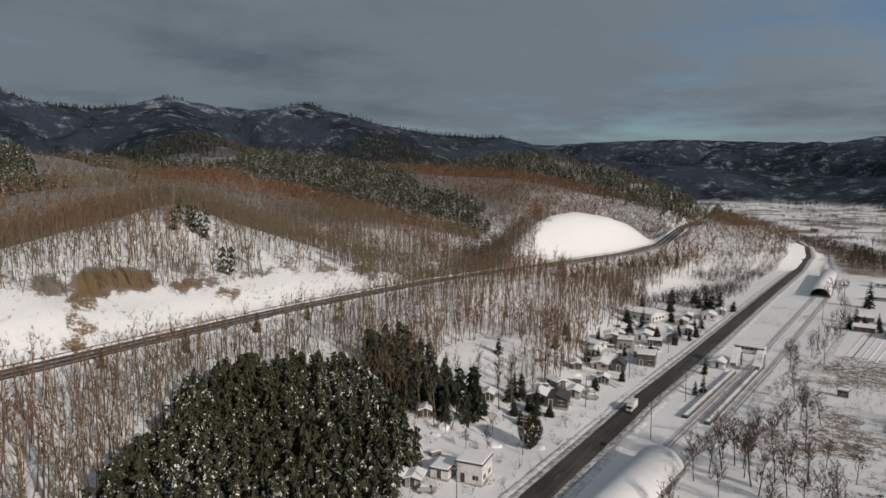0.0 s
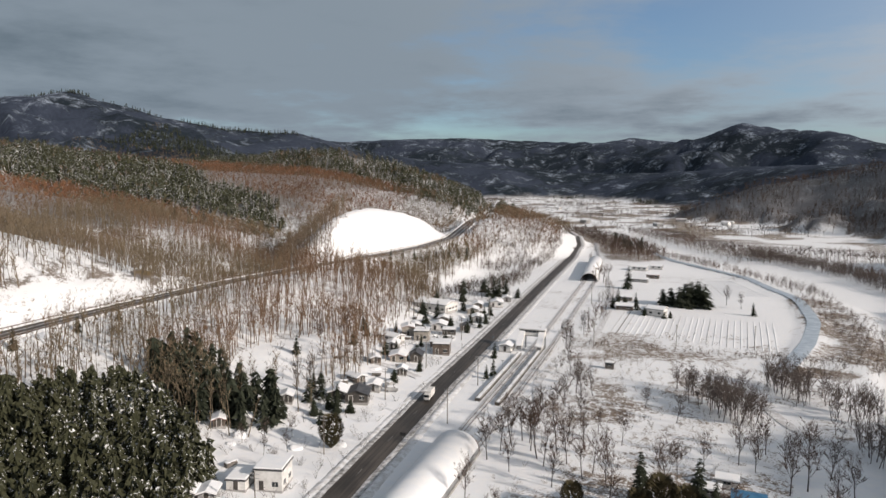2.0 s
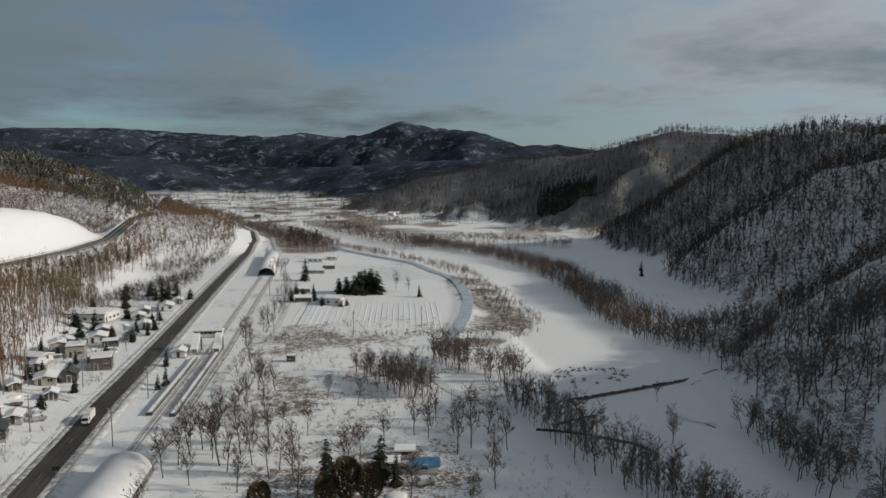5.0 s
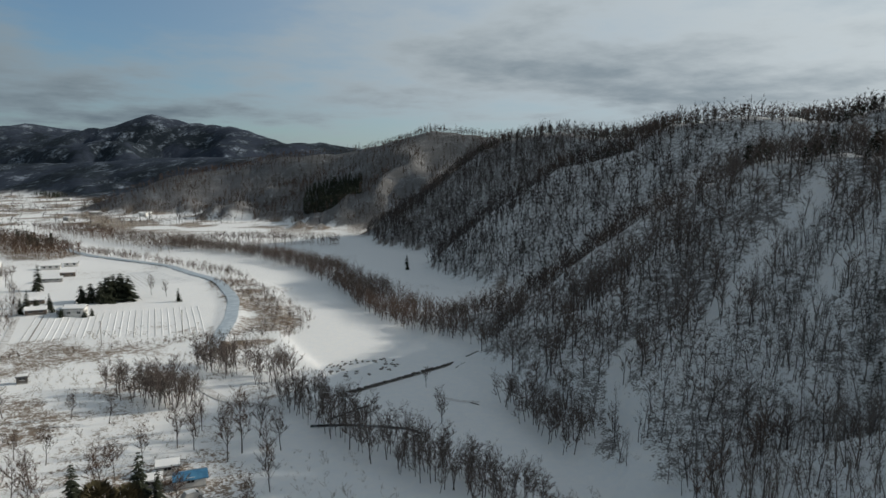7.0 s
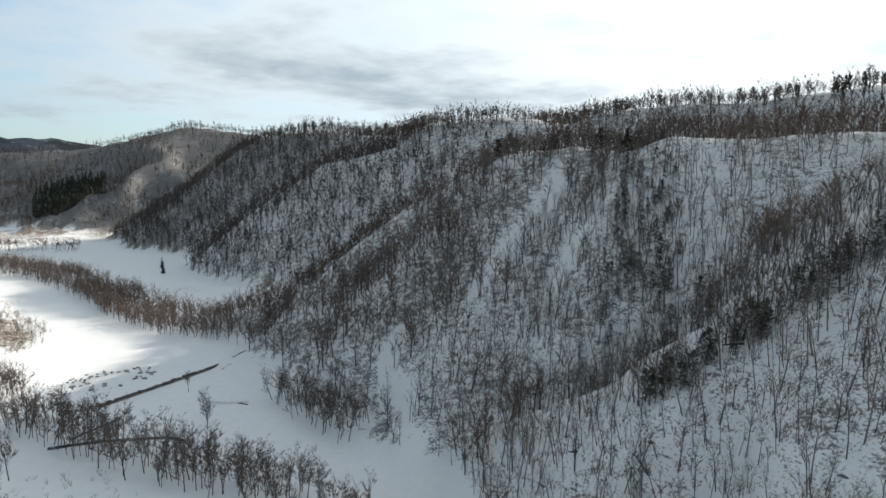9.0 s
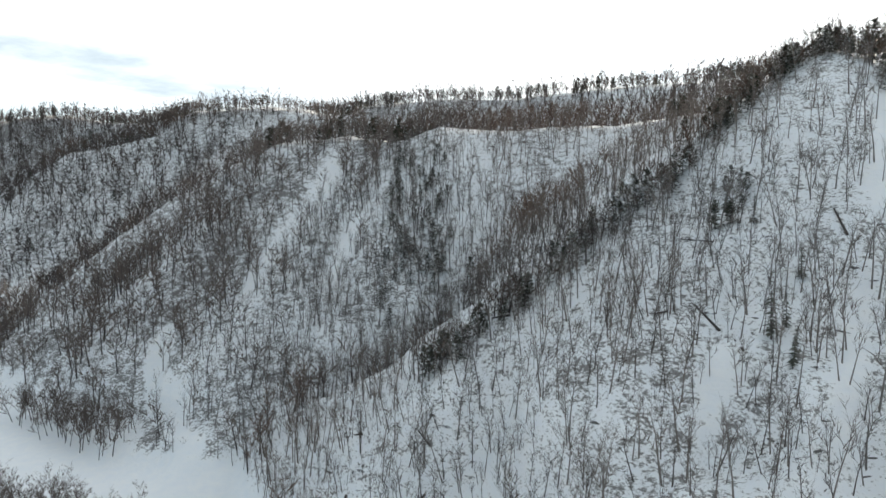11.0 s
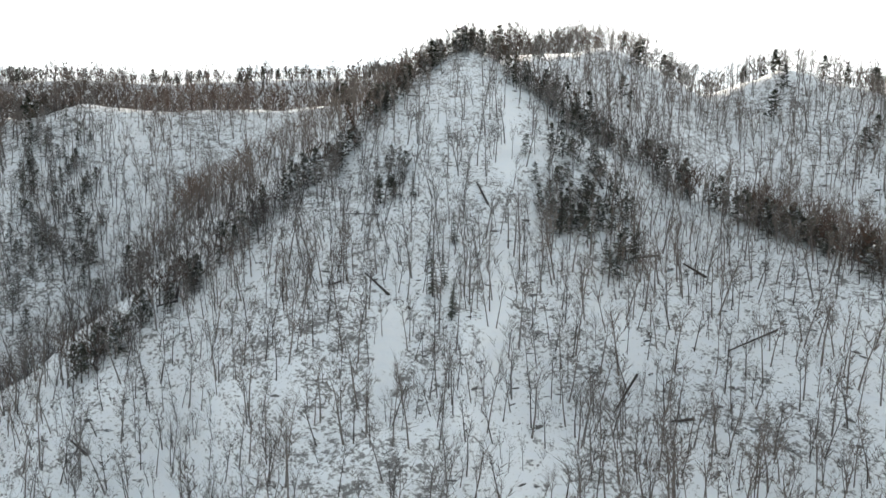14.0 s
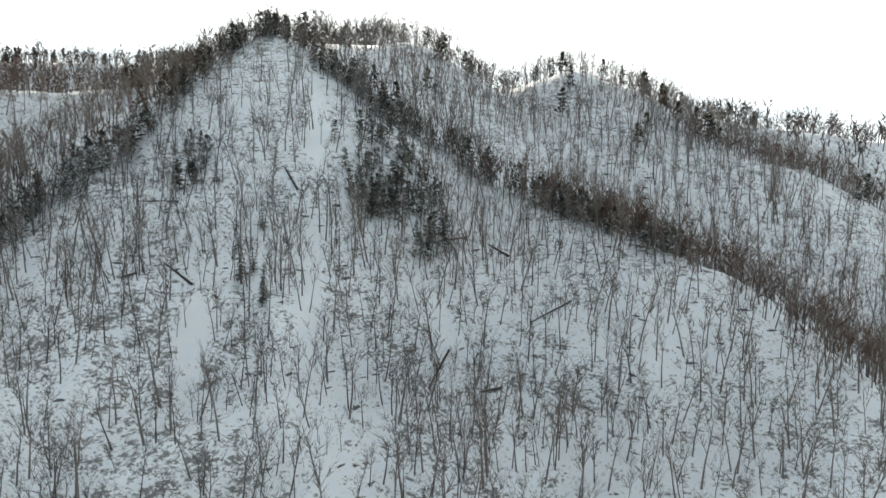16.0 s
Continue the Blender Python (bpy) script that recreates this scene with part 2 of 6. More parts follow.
def along(x, y, pts):
    """Distance from a line of points, and the third number of the points there."""
    best = np.full(np.shape(x), 1e9)
    val = np.zeros(np.shape(x))
    for a, b in zip(pts[:-1], pts[1:]):
        dx, dy = b[0] - a[0], b[1] - a[1]
        t = np.clip(((x - a[0]) * dx + (y - a[1]) * dy) / (dx * dx + dy * dy), 0, 1)
        d = np.hypot(x - a[0] - t * dx, y - a[1] - t * dy)
        near = d < best
        best = np.where(near, d, best)
        if len(a) > 2:
            val = np.where(near, a[2] + t * (b[2] - a[2]), val)
    return best, val


def ridge(x, y, crest, slope, round_=8.0, gully=60.0, rough=0.5, seed=1):
    """Height of a hill with that crest line; its flanks fall away with gullies and spurs."""
    top = np.full(np.shape(x), -1e9)
    warp = (1 - rough / 2) + rough * (0.5 * fbm(x, y, gully, seed, 4) + 1.2 * np.abs(fbm(x, y, gully * 1.6, seed + 40, 4) - 0.5) * 2)
    warp = np.maximum(warp, 0.45)
    for a, b in zip(crest[:-1], crest[1:]):
        dx, dy = b[0] - a[0], b[1] - a[1]
        t = np.clip(((x - a[0]) * dx + (y - a[1]) * dy) / (dx * dx + dy * dy), 0, 1)
        d = np.hypot(x - a[0] - t * dx, y - a[1] - t * dy)
        top = np.maximum(top, a[2] + t * (b[2] - a[2]) - slope * warp * (np.sqrt(d * d + round_ * round_) - round_))
    return top


def mountain(x, y, crest, slope, round_, wide, seed):
    """A far range: an even flank cut by valleys that branch downhill, with its skyline kept."""
    top, dist = np.full(np.shape(x), -1e9), np.full(np.shape(x), 1e9)
    for a, b in zip(crest[:-1], crest[1:]):
        dx, dy = b[0] - a[0], b[1] - a[1]
        t = np.clip(((x - a[0]) * dx + (y - a[1]) * dy) / (dx * dx + dy * dy), 0, 1)
        d = np.hypot(x - a[0] - t * dx, y - a[1] - t * dy)
        top = np.maximum(top, a[2] + t * (b[2] - a[2]) - slope * (np.sqrt(d * d + round_ * round_) - round_))
        dist = np.minimum(dist, d)
    wx, wy = x + (fbm(x, y, wide, seed + 3, 3) - 0.5) * wide * 0.9, y + (fbm(x, y, wide, seed + 5, 3) - 0.5) * wide * 0.9
    cut = 0.62 * np.abs(2 * fbm(wx, wy, wide, seed, 2) - 1) + 0.38 * np.abs(2 * fbm(wx, wy, wide * 0.4, seed + 9, 3) - 1)
    spur = (0.55 - 1.9 * cut) * 130 * step(dist, 15, 320) * np.clip(top / 140, 0, 1)
    return top - np.clip(-spur, -40, 120) * 0.8 + (fbm(x, y, 70, seed + 20, 3) - 0.5) * 12 * np.clip(top / 100, 0, 1)


def smax(a, b, k):
    h = np.maximum(k - np.abs(a - b), 0) / k
    return np.maximum(a, b) + h * h * k / 4


def inside(x, y, poly):
    hit = np.zeros(np.shape(x), bool)
    for (x0, y0), (x1, y1) in zip(poly, poly[1:] + poly[:1]):
        cross = ((y0 > y) != (y1 > y)) & (x < (x1 - x0) * (y - y0) / (y1 - y0 + 1e-9) + x0)
        hit ^= cross
    return hit


# ---- the land ----
EAST_HILLS = [
    # crest line, slope, rounding, gully size, gully depth
    ([(170, -20, 83), (162, -3, 66), (143, 9, 49), (132, 19, 42), (123, 28, 35), (114, 37, 27), (106, 44, 19)], 0.80, 5, 30, 0.35),
    ([(170, -20, 83), (145, -42, 58), (122, -58, 49), (100, -68, 42), (84, -72, 38), (59, -74, 27)], 0.80, 5, 30, 0.35),
    ([(170, -20, 83), (206, -66, 92), (201, -79, 84), (195, -92, 78), (187, -104, 82), (185, -112, 85), (179, -127, 80),
      (180, -150, 73), (173, -192, 69), (169, -232, 66), (150, -300, 60)], 0.75, 6, 40, 0.4),
    ([(179, -127, 72), (142, -124, 60), (130, -143, 55), (110, -160, 40)], 0.7, 6, 40, 0.4),
    ([(380, 190, 100), (380, 164, 101), (398, 113, 101), (399, 57, 107), (391, 31, 107), (372, 1, 106), (300, -30, 98), (206, -66, 92)],
     0.6, 8, 60, 0.4),
    ([(170, -20, 76), (187, -10, 76), (197, 10, 74), (200, 27, 72), (202, 44, 72), (203, 61, 71), (199, 80, 72)], 0.80, 4, 40, 0.3),
    ([(199, 80, 70), (201, 97, 68), (201, 113, 70), (197, 135, 68), (193, 150, 61), (186, 166, 51), (179, 179, 38), (172, 195, 26), (158, 212, 14), (150, 237, 4)],
     0.90, 5, 34, 0.35),
    ([(388, 60, 104), (391, 105, 102), (372, 152, 101), (365, 175, 95), (359, 206, 92), (359, 228, 96), (354, 252, 98), (350, 280, 97), (352, 300, 96),
      (377, 363, 92), (385, 411, 94), (392, 459, 101), (386, 489, 100), (379, 520, 95), (369, 535, 88), (365, 554, 78), (357, 583, 60), (341, 600, 46),
      (315, 625, 22), (306, 648, 9), (297, 668, -2)], 0.90, 5, 60, 0.22),
    ([(352, 300, 96), (337, 297, 90), (321, 307, 79), (308, 321, 74), (294, 339, 70), (284, 354, 58), (273, 375, 44), (262, 396, 26), (246, 410, 6)],
     0.92, 4, 46, 0.25),
    ([(300, 1330, 70), (384, 1194, 93), (476, 1106, 101), (524, 1028, 120), (557, 953, 134), (590, 880, 124), (620, 780, 112),
      (620, 600, 112), (560, 420, 112), (470, 250, 106)], 0.5, 12, 110, 0.8),
    ([(384, 1194, 80), (230, 1270, 62), (180, 1235, 34), (160, 1150, 10)], 0.45, 14, 90, 0.6),
    ([(476, 1106, 96), (400, 1010, 62), (345, 940, 36), (310, 890, 8)], 0.5, 12, 80, 0.6),
    ([(557, 953, 124), (470, 880, 74), (420, 830, 42), (385, 790, 10)], 0.5, 14, 100, 0.6),
]
FAR_HILLS = [
    ([(-700, 4250, 300), (-122, 3902, 276), (129, 3702, 236), (327, 3489, 246), (481, 3370, 332), (605, 3248, 295), (769, 3007, 264),
      (890, 2765, 193), (1077, 2804, 198), (1189, 2759, 178), (1500, 2300, 190), (1500, 1500, 180), (1100, 800, 150)], 0.42, 12, 300, 1.5),
    ([(-2700, 3300, 290), (-1730, 3939, 298), (-1055, 4171, 331), (-475, 4276, 305), (-157, 4299, 290), (-16, 4402, 331), (237, 4396, 303),
      (441, 4280, 315), (900, 4100, 300)], 0.30, 15, 380, 1.5),
    ([(-1500, 2900, 200), (-917, 2748, 156), (-602, 2734, 125), (-298, 2786, 94), (-76, 2801, 95), (137, 2598, 94), (311, 2381, 111),
      (573, 1918, 113), (760, 1500, 120)], 0.26, 25, 200, 0.8),
    ([(-2200, -200, 300), (-2091, 959, 307), (-2100, 1054, 289), (-2126, 1315, 283), (-2040, 1445, 337), (-1996, 1666, 322), (-1891, 1784, 314),
      (-1736, 1799, 336), (-1585, 1868, 291), (-1431, 1927, 251), (-1301, 2017, 223), (-1095, 2135, 215), (-971, 2195, 182),
      (-827, 2253, 109), (-701, 2295, 52)], 0.36, 10, 300, 1.5),
    ([(-1585, 1868, 280), (-1150, 1500, 150), (-820, 1250, 70)], 0.32, 30, 220, 0.6),
    ([(-2040, 1445, 320), (-1500, 1100, 190), (-1050, 850, 120)], 0.32, 30, 220, 0.6),
]
WEST_HILLS = [
    ([(-1000, 920, 100), (-886, 952, 86), (-740, 1009, 88), (-612, 1034, 96), (-543, 1015, 102), (-455, 1003, 104), (-386, 1010, 90), (-313, 1004, 66), (-262, 985, 46),
      (-228, 965, 22), (-215, 935, 2)], 0.36, 14, 150, 0.35),
    ([(-900, 100, 120), (-728, 331, 92), (-724, 445, 79), (-669, 602, 96), (-519, 699, 75), (-387, 757, 68), (-292, 798, 50), (-223, 799, 20)],
     0.24, 20, 140, 0.6),
    ([(-420, -60, 60), (-392, 151, 52), (-416, 219, 58), (-412, 317, 63), (-373, 362, 52), (-314, 389, 32), (-235, 418, 14)], 0.30, 14, 90, 0.5),
    ([(-240, -40, 40), (-234, 89, 42), (-237, 106, 41), (-252, 143, 46), (-269, 191, 53), (-246, 220, 40), (-211, 240, 27), (-199, 263, 20)],
     0.42, 9, 60, 0.3),
    ([(-176, 352, 24), (-179, 377, 34), (-181, 398, 40), (-178, 421, 44), (-173, 440, 45), (-163, 470, 41), (-154, 508, 32), (-149, 548, 21)], 0.90, 4, 30, 0.15),
    ([(-158, 200, 16), (-156, 247, 19), (-150, 280, 20), (-142, 310, 19), (-134, 335, 14)], 0.40, 8, 40, 0.3),
    ([(-172, -60, 16), (-172, 80, 16), (-168, 160, 15), (-160, 200, 15)], 0.20, 8, 40, 0.3),
    ([(-150, 545, 22), (-120, 600, 30), (-100, 680, 26), (-84, 760, 12)], 0.45, 10, 50, 0.3),
    ([(-163, 345, 18), (-150, 400, 18), (-141, 451, 18), (-139, 527, 18), (-158, 650, 18), (-175, 768, 18), (-198, 972, 16)], 0.5, 9, 40, 0.1),
    ([(-115, 196, 7), (-108, 214, 7), (-112, 232, 8)], 0.35, 5, 30, 0.2),
]
EXPRESSWAY = [(-172, -80, 18), (-173, 76, 18), (-176, 125, 18), (-178, 173, 18), (-177, 209, 18), (-175, 256, 18), (-168, 300, 18), (-160, 345, 18),
              (-153, 375, 18), (-146, 405, 18), (-139, 451, 18), (-138, 527, 18), (-156, 640, 18), (-176, 768, 18), (-198, 972, 16), (-260, 1350, 9), (-330, 1731, 6), (-360, 2000, 5)]
RIVER = [(2, 1000), (30, 720), (70, 590), (128, 450), (143, 380), (124, 300), (106, 250), (98, 195), (96, 140), (92, 100), (72, 62), (40, 30),
         (10, -40), (0, -200)]
DYKE = [(20, 640), (33, 573), (76, 488), (90, 401), (83, 340), (70, 294), (51, 246)]
HIGHWAY = [(-55.6, -150), (-55.6, 130), (-55.4, 200), (-53.7, 265), (-51, 412), (-47, 566), (-46, 640), (-52, 690), (-66, 760), (-90, 850), (-118, 960)]


# bare grass on the terraced cut above the expressway: centre and half sizes
CUT_PATCHES = [(-211, 129, 8, 15), (-203, 116, 4, 6), (-197, 109, 3.5, 5), (-190, 105, 3.5, 5), (-184, 100, 3, 5), (-196, 164, 3, 7), (-199, 245, 4, 9), (-203, 150, 2.5, 6)]


# bare snow chutes on the eastern slope: line, half width, how bare
SNOW_CHUTES = [([(184, 110), (167, 112), (147, 112)], 3.4, 0.85), ([(162, 88), (149, 90)], 2.6, 0.85), ([(132, 128), (124, 124), (116, 111), (105, 97)], 2.6, 0.9),
               ([(151, -25), (139, -24), (122, -20)], 1.6, 0.7), ([(106, -16), (96, -13), (86, -11)], 1.6, 0.6), ([(96, -29), (90, -31)], 2.5, 0.6), ([(93, 2), (88, 4)], 2.0, 0.6)]
BARE_HILL = [(-150, 345), (-162, 352), (-175, 377), (-178, 398), (-179, 421), (-176, 442), (-168, 470), (-159, 502), (-154, 530), (-149, 550), (-140, 545), (-139, 500),
             (-139, 451), (-146, 405)]
# stands of the western hills: dark spruce, and reddish larch between them
SPRUCE_STANDS = [
    [(-620, 500), (-430, 478), (-310, 508), (-296, 545), (-345, 600), (-420, 640), (-520, 690), (-660, 650)],
    [(-396, 165), (-400, 212), (-470, 250), (-650, 320), (-740, 330), (-720, 180), (-500, 140)],
    [(-760, 380), (-660, 500), (-560, 520), (-640, 400)],
    [(-248, 172), (-229, 176), (-231, 192), (-247, 190)],
    [(-212, 170), (-204, 170), (-204, 177), (-212, 177)],
]
LARCH_STANDS = [
    [(-640, 655), (-520, 695), (-420, 645), (-340, 605), (-290, 600), (-235, 700), (-225, 800), (-400, 800), (-600, 750)],
    [(-440, 290), (-400, 265), (-330, 330), (-240, 395), (-260, 430), (-330, 420), (-430, 350)],
]


def in_any(x, y, polys):
    hit = np.zeros(np.shape(x), bool)
    wx, wy = x + (fbm(x, y, 40, 46, 3) - 0.5) * 36, y + (fbm(x, y, 40, 47, 3) - 0.5) * 36
    for poly in polys:
        hit |= inside(wx, wy, poly) if len(poly) > 4 else inside(x, y, poly)
    return hit


def land(x, y):
    """Height of the ground."""
    x, y = np.asarray(x, float), np.asarray(y, float)
    z = np.zeros(np.shape(x))
    calm = 1 - step(np.abs(x + 45), 28, 45) * 1.0
    z = z + (fbm(x, y, 22, 5, 4) - 0.5) * 1.1 * (1 - calm)
    d, _ = along(x, y, RIVER)
    wide = 12 + 6 * fbm(x, y, 60, 9, 3) + 8 * step(y, 150, 260) * (1 - step(y, 420, 560))
    bank = 1 - step(d, wide, wide + 5)
    z = z * (1 - bank) - 1.3 * bank
    d, _ = along(x, y, DYKE)
    z = z + 0.8 * (1 - step(d, 3.5, 6.5))
    for i, (crest, slope, r, g, rough) in enumerate(EAST_HILLS + WEST_HILLS + FAR_HILLS):
        if i >= len(EAST_HILLS) + len(WEST_HILLS):
            z = smax(z, mountain(x, y, crest, slope, r, g, 200 + 30 * i), 12.0)
        else:
            z = smax(z, ridge(x, y, crest, slope, r, g, rough, 30 + i), 5.0)
    d, level = along(x, y, EXPRESSWAY)
    level = level - 0.4
    f = 1 - step(d, 6.5, 17.0)
    z = z + (level - z) * f
    # benches of the cut slope
    cut = (1 - step(np.abs(y - 140), 85, 105)) * (x < -180) * step(d, 9, 12) * (1 - step(d, 38, 46))
    z = z + cut * 0.55 * np.sin(z * 2 * math.pi / 4.5)
    return z


def land1(x, y):
    return float(land(np.array([x]), np.array([y]))[0])


def mesh_of(name, verts, faces, mats, index=None, smooth=False):
    """One mesh from arrays: verts (n, 3), faces (m, 3 or 4)."""
    me = bpy.data.meshes.new(name)
    k = faces.shape[1]
    me.vertices.add(len(verts))
    me.vertices.foreach_set("co", np.asarray(verts, np.float32).ravel())
    me.loops.add(faces.size)
    me.loops.foreach_set("vertex_index", np.asarray(faces, np.int32).ravel())
    me.polygons.add(len(faces))
    me.polygons.foreach_set("loop_start", np.arange(len(faces), dtype=np.int32) * k)
    for m in mats:
        me.materials.append(m)
    if index is not None:
        me.polygons.foreach_set("material_index", np.asarray(index, np.int32))
    me.polygons.foreach_set("use_smooth", np.full(len(faces), smooth))
    me.update(calc_edges=True)
    me.validate()
    return me


def wooded(x, y, z):
    """How densely trees stand: 0 open, 1 forest."""
    east = step(z, 0.7, 2.5) * (x > 20)
    west = step(z, 1.2, 4.0) * (x < -78 + 18 * step(y, 440, 540)) * step(y, -400, -300)
    w = np.maximum(east, west)
    d, _ = along(x, y, EXPRESSWAY)
    w = w * step(d - 6 * (x > -146) * (y > 350) * (y < 545) + 5 * ((y >= 545) | ((y > 285) & (y < 350))), 11, 14)
    # the bare hill, the cut slope above the expressway and the snowfield in the village
    w = w * ~inside(x + (fbm(x, y, 9, 45, 3) - 0.5) * 7, y, BARE_HILL)
    w = w * (1 - (1 - step(np.abs(x + 192), 8, 13)) * (y > 60) * (y < 232))
    w = w * step(((x + 106) / 14) ** 2 + ((y - 194) / 26) ** 2, 0.8, 1.2) * step(((x + 98) / 9) ** 2 + ((y - 428) / 26) ** 2, 0.8, 1.2)
    w = w * (1 - 0.35 * (1 - step(np.abs(x + 226), 14, 30)) * (y > 60) * (y < 245))
    wob = (fbm(x, y, 7, 48, 3) - 0.5) * 5
    for line, r, bare_share in SNOW_CHUTES:
        w = w * (1 - bare_share * (1 - step(along(x + wob, y - wob, line)[0] / r, 0.6, 1.4)))
    return w


def build_ground():
    az = np.radians(np.concatenate([np.arange(-72, 152, 0.44), np.arange(152, 288, 2.0)]))
    r = np.concatenate([[0.0, 8.0], 15 * (4900 / 15) ** (np.linspace(0, 1, 285))])
    A, R = np.meshgrid(az, r)
    X, Y = R * np.sin(A), R * np.cos(A)
    Z = land(X, Y)
    nr, na = X.shape
    i, j = np.meshgrid(np.arange(nr - 1), np.arange(na), indexing="ij")
    k = (j + 1) % na
    faces = np.stack([i * na + j, i * na + k, (i + 1) * na + k, (i + 1) * na + j], -1).reshape(-1, 4)
    me = mesh_of("ground", np.stack([X, Y, Z], -1).reshape(-1, 3), faces, [GROUND], smooth=True)
    if me.polygons[na * 5].normal.z < 0:
        me.flip_normals()
    w = wooded(X, Y, Z)
    w = w * (1 + 0.3 * (X > 60) * step(Y, 70, 115)) * (1 + 1.0 * np.maximum((X < -120) * step(Z, 20, 34) * (0.35 + 0.65 * step(-X, 270, 340)), 0.45 * step(R, 450, 700)))
    # where the haze-tinted far colours cover the ground
    hazy_canopy = np.maximum(step(R, 1000, 1500), (X > 60) * (Y > 300) * step(R, 740, 860) * 0.36) * np.where(X > 60, step(Z, 1.5, 5), step(Z, 4, 12))
    river, _ = along(X, Y, RIVER)
    # brown stalks: the slope above the expressway, the meadows, the bank between dyke and river, the far plain
    lumps = fbm(X, Y, 24, 81, 4)
    open_flat = ~((X > -62) * (X < -22) * (Y < 300)) & (Z < 3) & (river > 18 + 10 * (Y < 300))
    ragged = (fbm(X, Y, 5, 79, 4) - 0.5) * 1.6
    scrub = 0.7 * (np.abs(X + 198) < 19) * (Y > 20) * (Y < 240) * step(fbm(X, Y, 6, 78, 4), 0.40, 0.66)
    for cx, cy, a, b in CUT_PATCHES:
        scrub = np.maximum(scrub, 1.3 * (1 - step(((X - cx) / a) ** 2 + ((Y - cy) / b) ** 2 + ragged, 0.6, 1.1)))
    scrub = np.maximum(scrub, open_flat * (X > -24) * (X < 62) * ((X < 36) | (Y > 178)) * (Y > 90) * (Y < 300) * np.maximum(step(lumps, 0.40, 0.60) * 0.95, 0.72 * step(fbm(X, Y, 9, 89, 3), 0.38, 0.58)))
    bank, _ = along(X, Y, [(96, 400), (90, 330), (86, 285), (64, 256)])
    scrub = np.maximum(scrub, 1.0 * (1 - step(bank, 11, 17)) * step(fbm(X, Y, 14, 87, 3), 0.26, 0.46))
    scrub = np.maximum(scrub, open_flat * (Y > 300) * (R < 2600) * step(fbm(X, Y, 40, 85, 4), 0.38, 0.60) * (0.55 + 0.55 * step(R, 600, 900)))
    scrub = np.maximum(scrub, (Z < 4) * (1 - step(along(X, Y, [(-64, 830), (-31, 740), (-6, 660), (6, 590)])[0], 22, 34)))
    for name, v in (("wood", w), ("hazy_canopy", hazy_canopy), ("scrub", scrub)):
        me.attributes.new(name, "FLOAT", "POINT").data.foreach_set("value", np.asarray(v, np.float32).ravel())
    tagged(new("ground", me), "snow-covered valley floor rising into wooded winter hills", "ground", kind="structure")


build_ground()


# ---- trees ----
def tube(path, radii, sides, cap=True):
    """Triangles of a tapered limb along the points of path."""
    path = [np.array(p, float) for p in path]
    verts, tris = [], []
    for i, p in enumerate(path):
        d = path[min(i + 1, len(path) - 1)] - path[max(i - 1, 0)]
        d = d / (np.linalg.norm(d) + 1e-9)
        u = np.cross(d, (0.31, 0.94, 0.13))
        u = u / (np.linalg.norm(u) + 1e-9)
        v = np.cross(d, u)
        if i == len(path) - 1 and radii[i] <= 0:
            verts.append(p)
            continue
        for k in range(sides):
            a = 2 * math.pi * k / sides
            verts.append(p + radii[i] * (math.cos(a) * u + math.sin(a) * v))
    for i in range(len(path) - 1):
        for k in range(sides):
            a, b = i * sides + k, i * sides + (k + 1) % sides
            if i == len(path) - 2 and radii[-1] <= 0:
                tris.append((a, b, (i + 1) * sides))
            else:
                tris += [(a, b, b + sides), (a, b + sides, a + sides)]
    return verts, tris


class Shape:
    """Triangles with a material number each."""

    def __init__(self):
        self.v, self.f, self.m = [], [], []

    def put(self, verts, tris, mat=0):
        o = len(self.v)
        self.v += [tuple(p) for p in verts]
        self.f += [tuple(i + o for i in t) for t in tris]
        self.m += [mat] * len(tris)

    def arrays(self):
        return np.array(self.v, float), np.array(self.f, int), np.array(self.m, int)


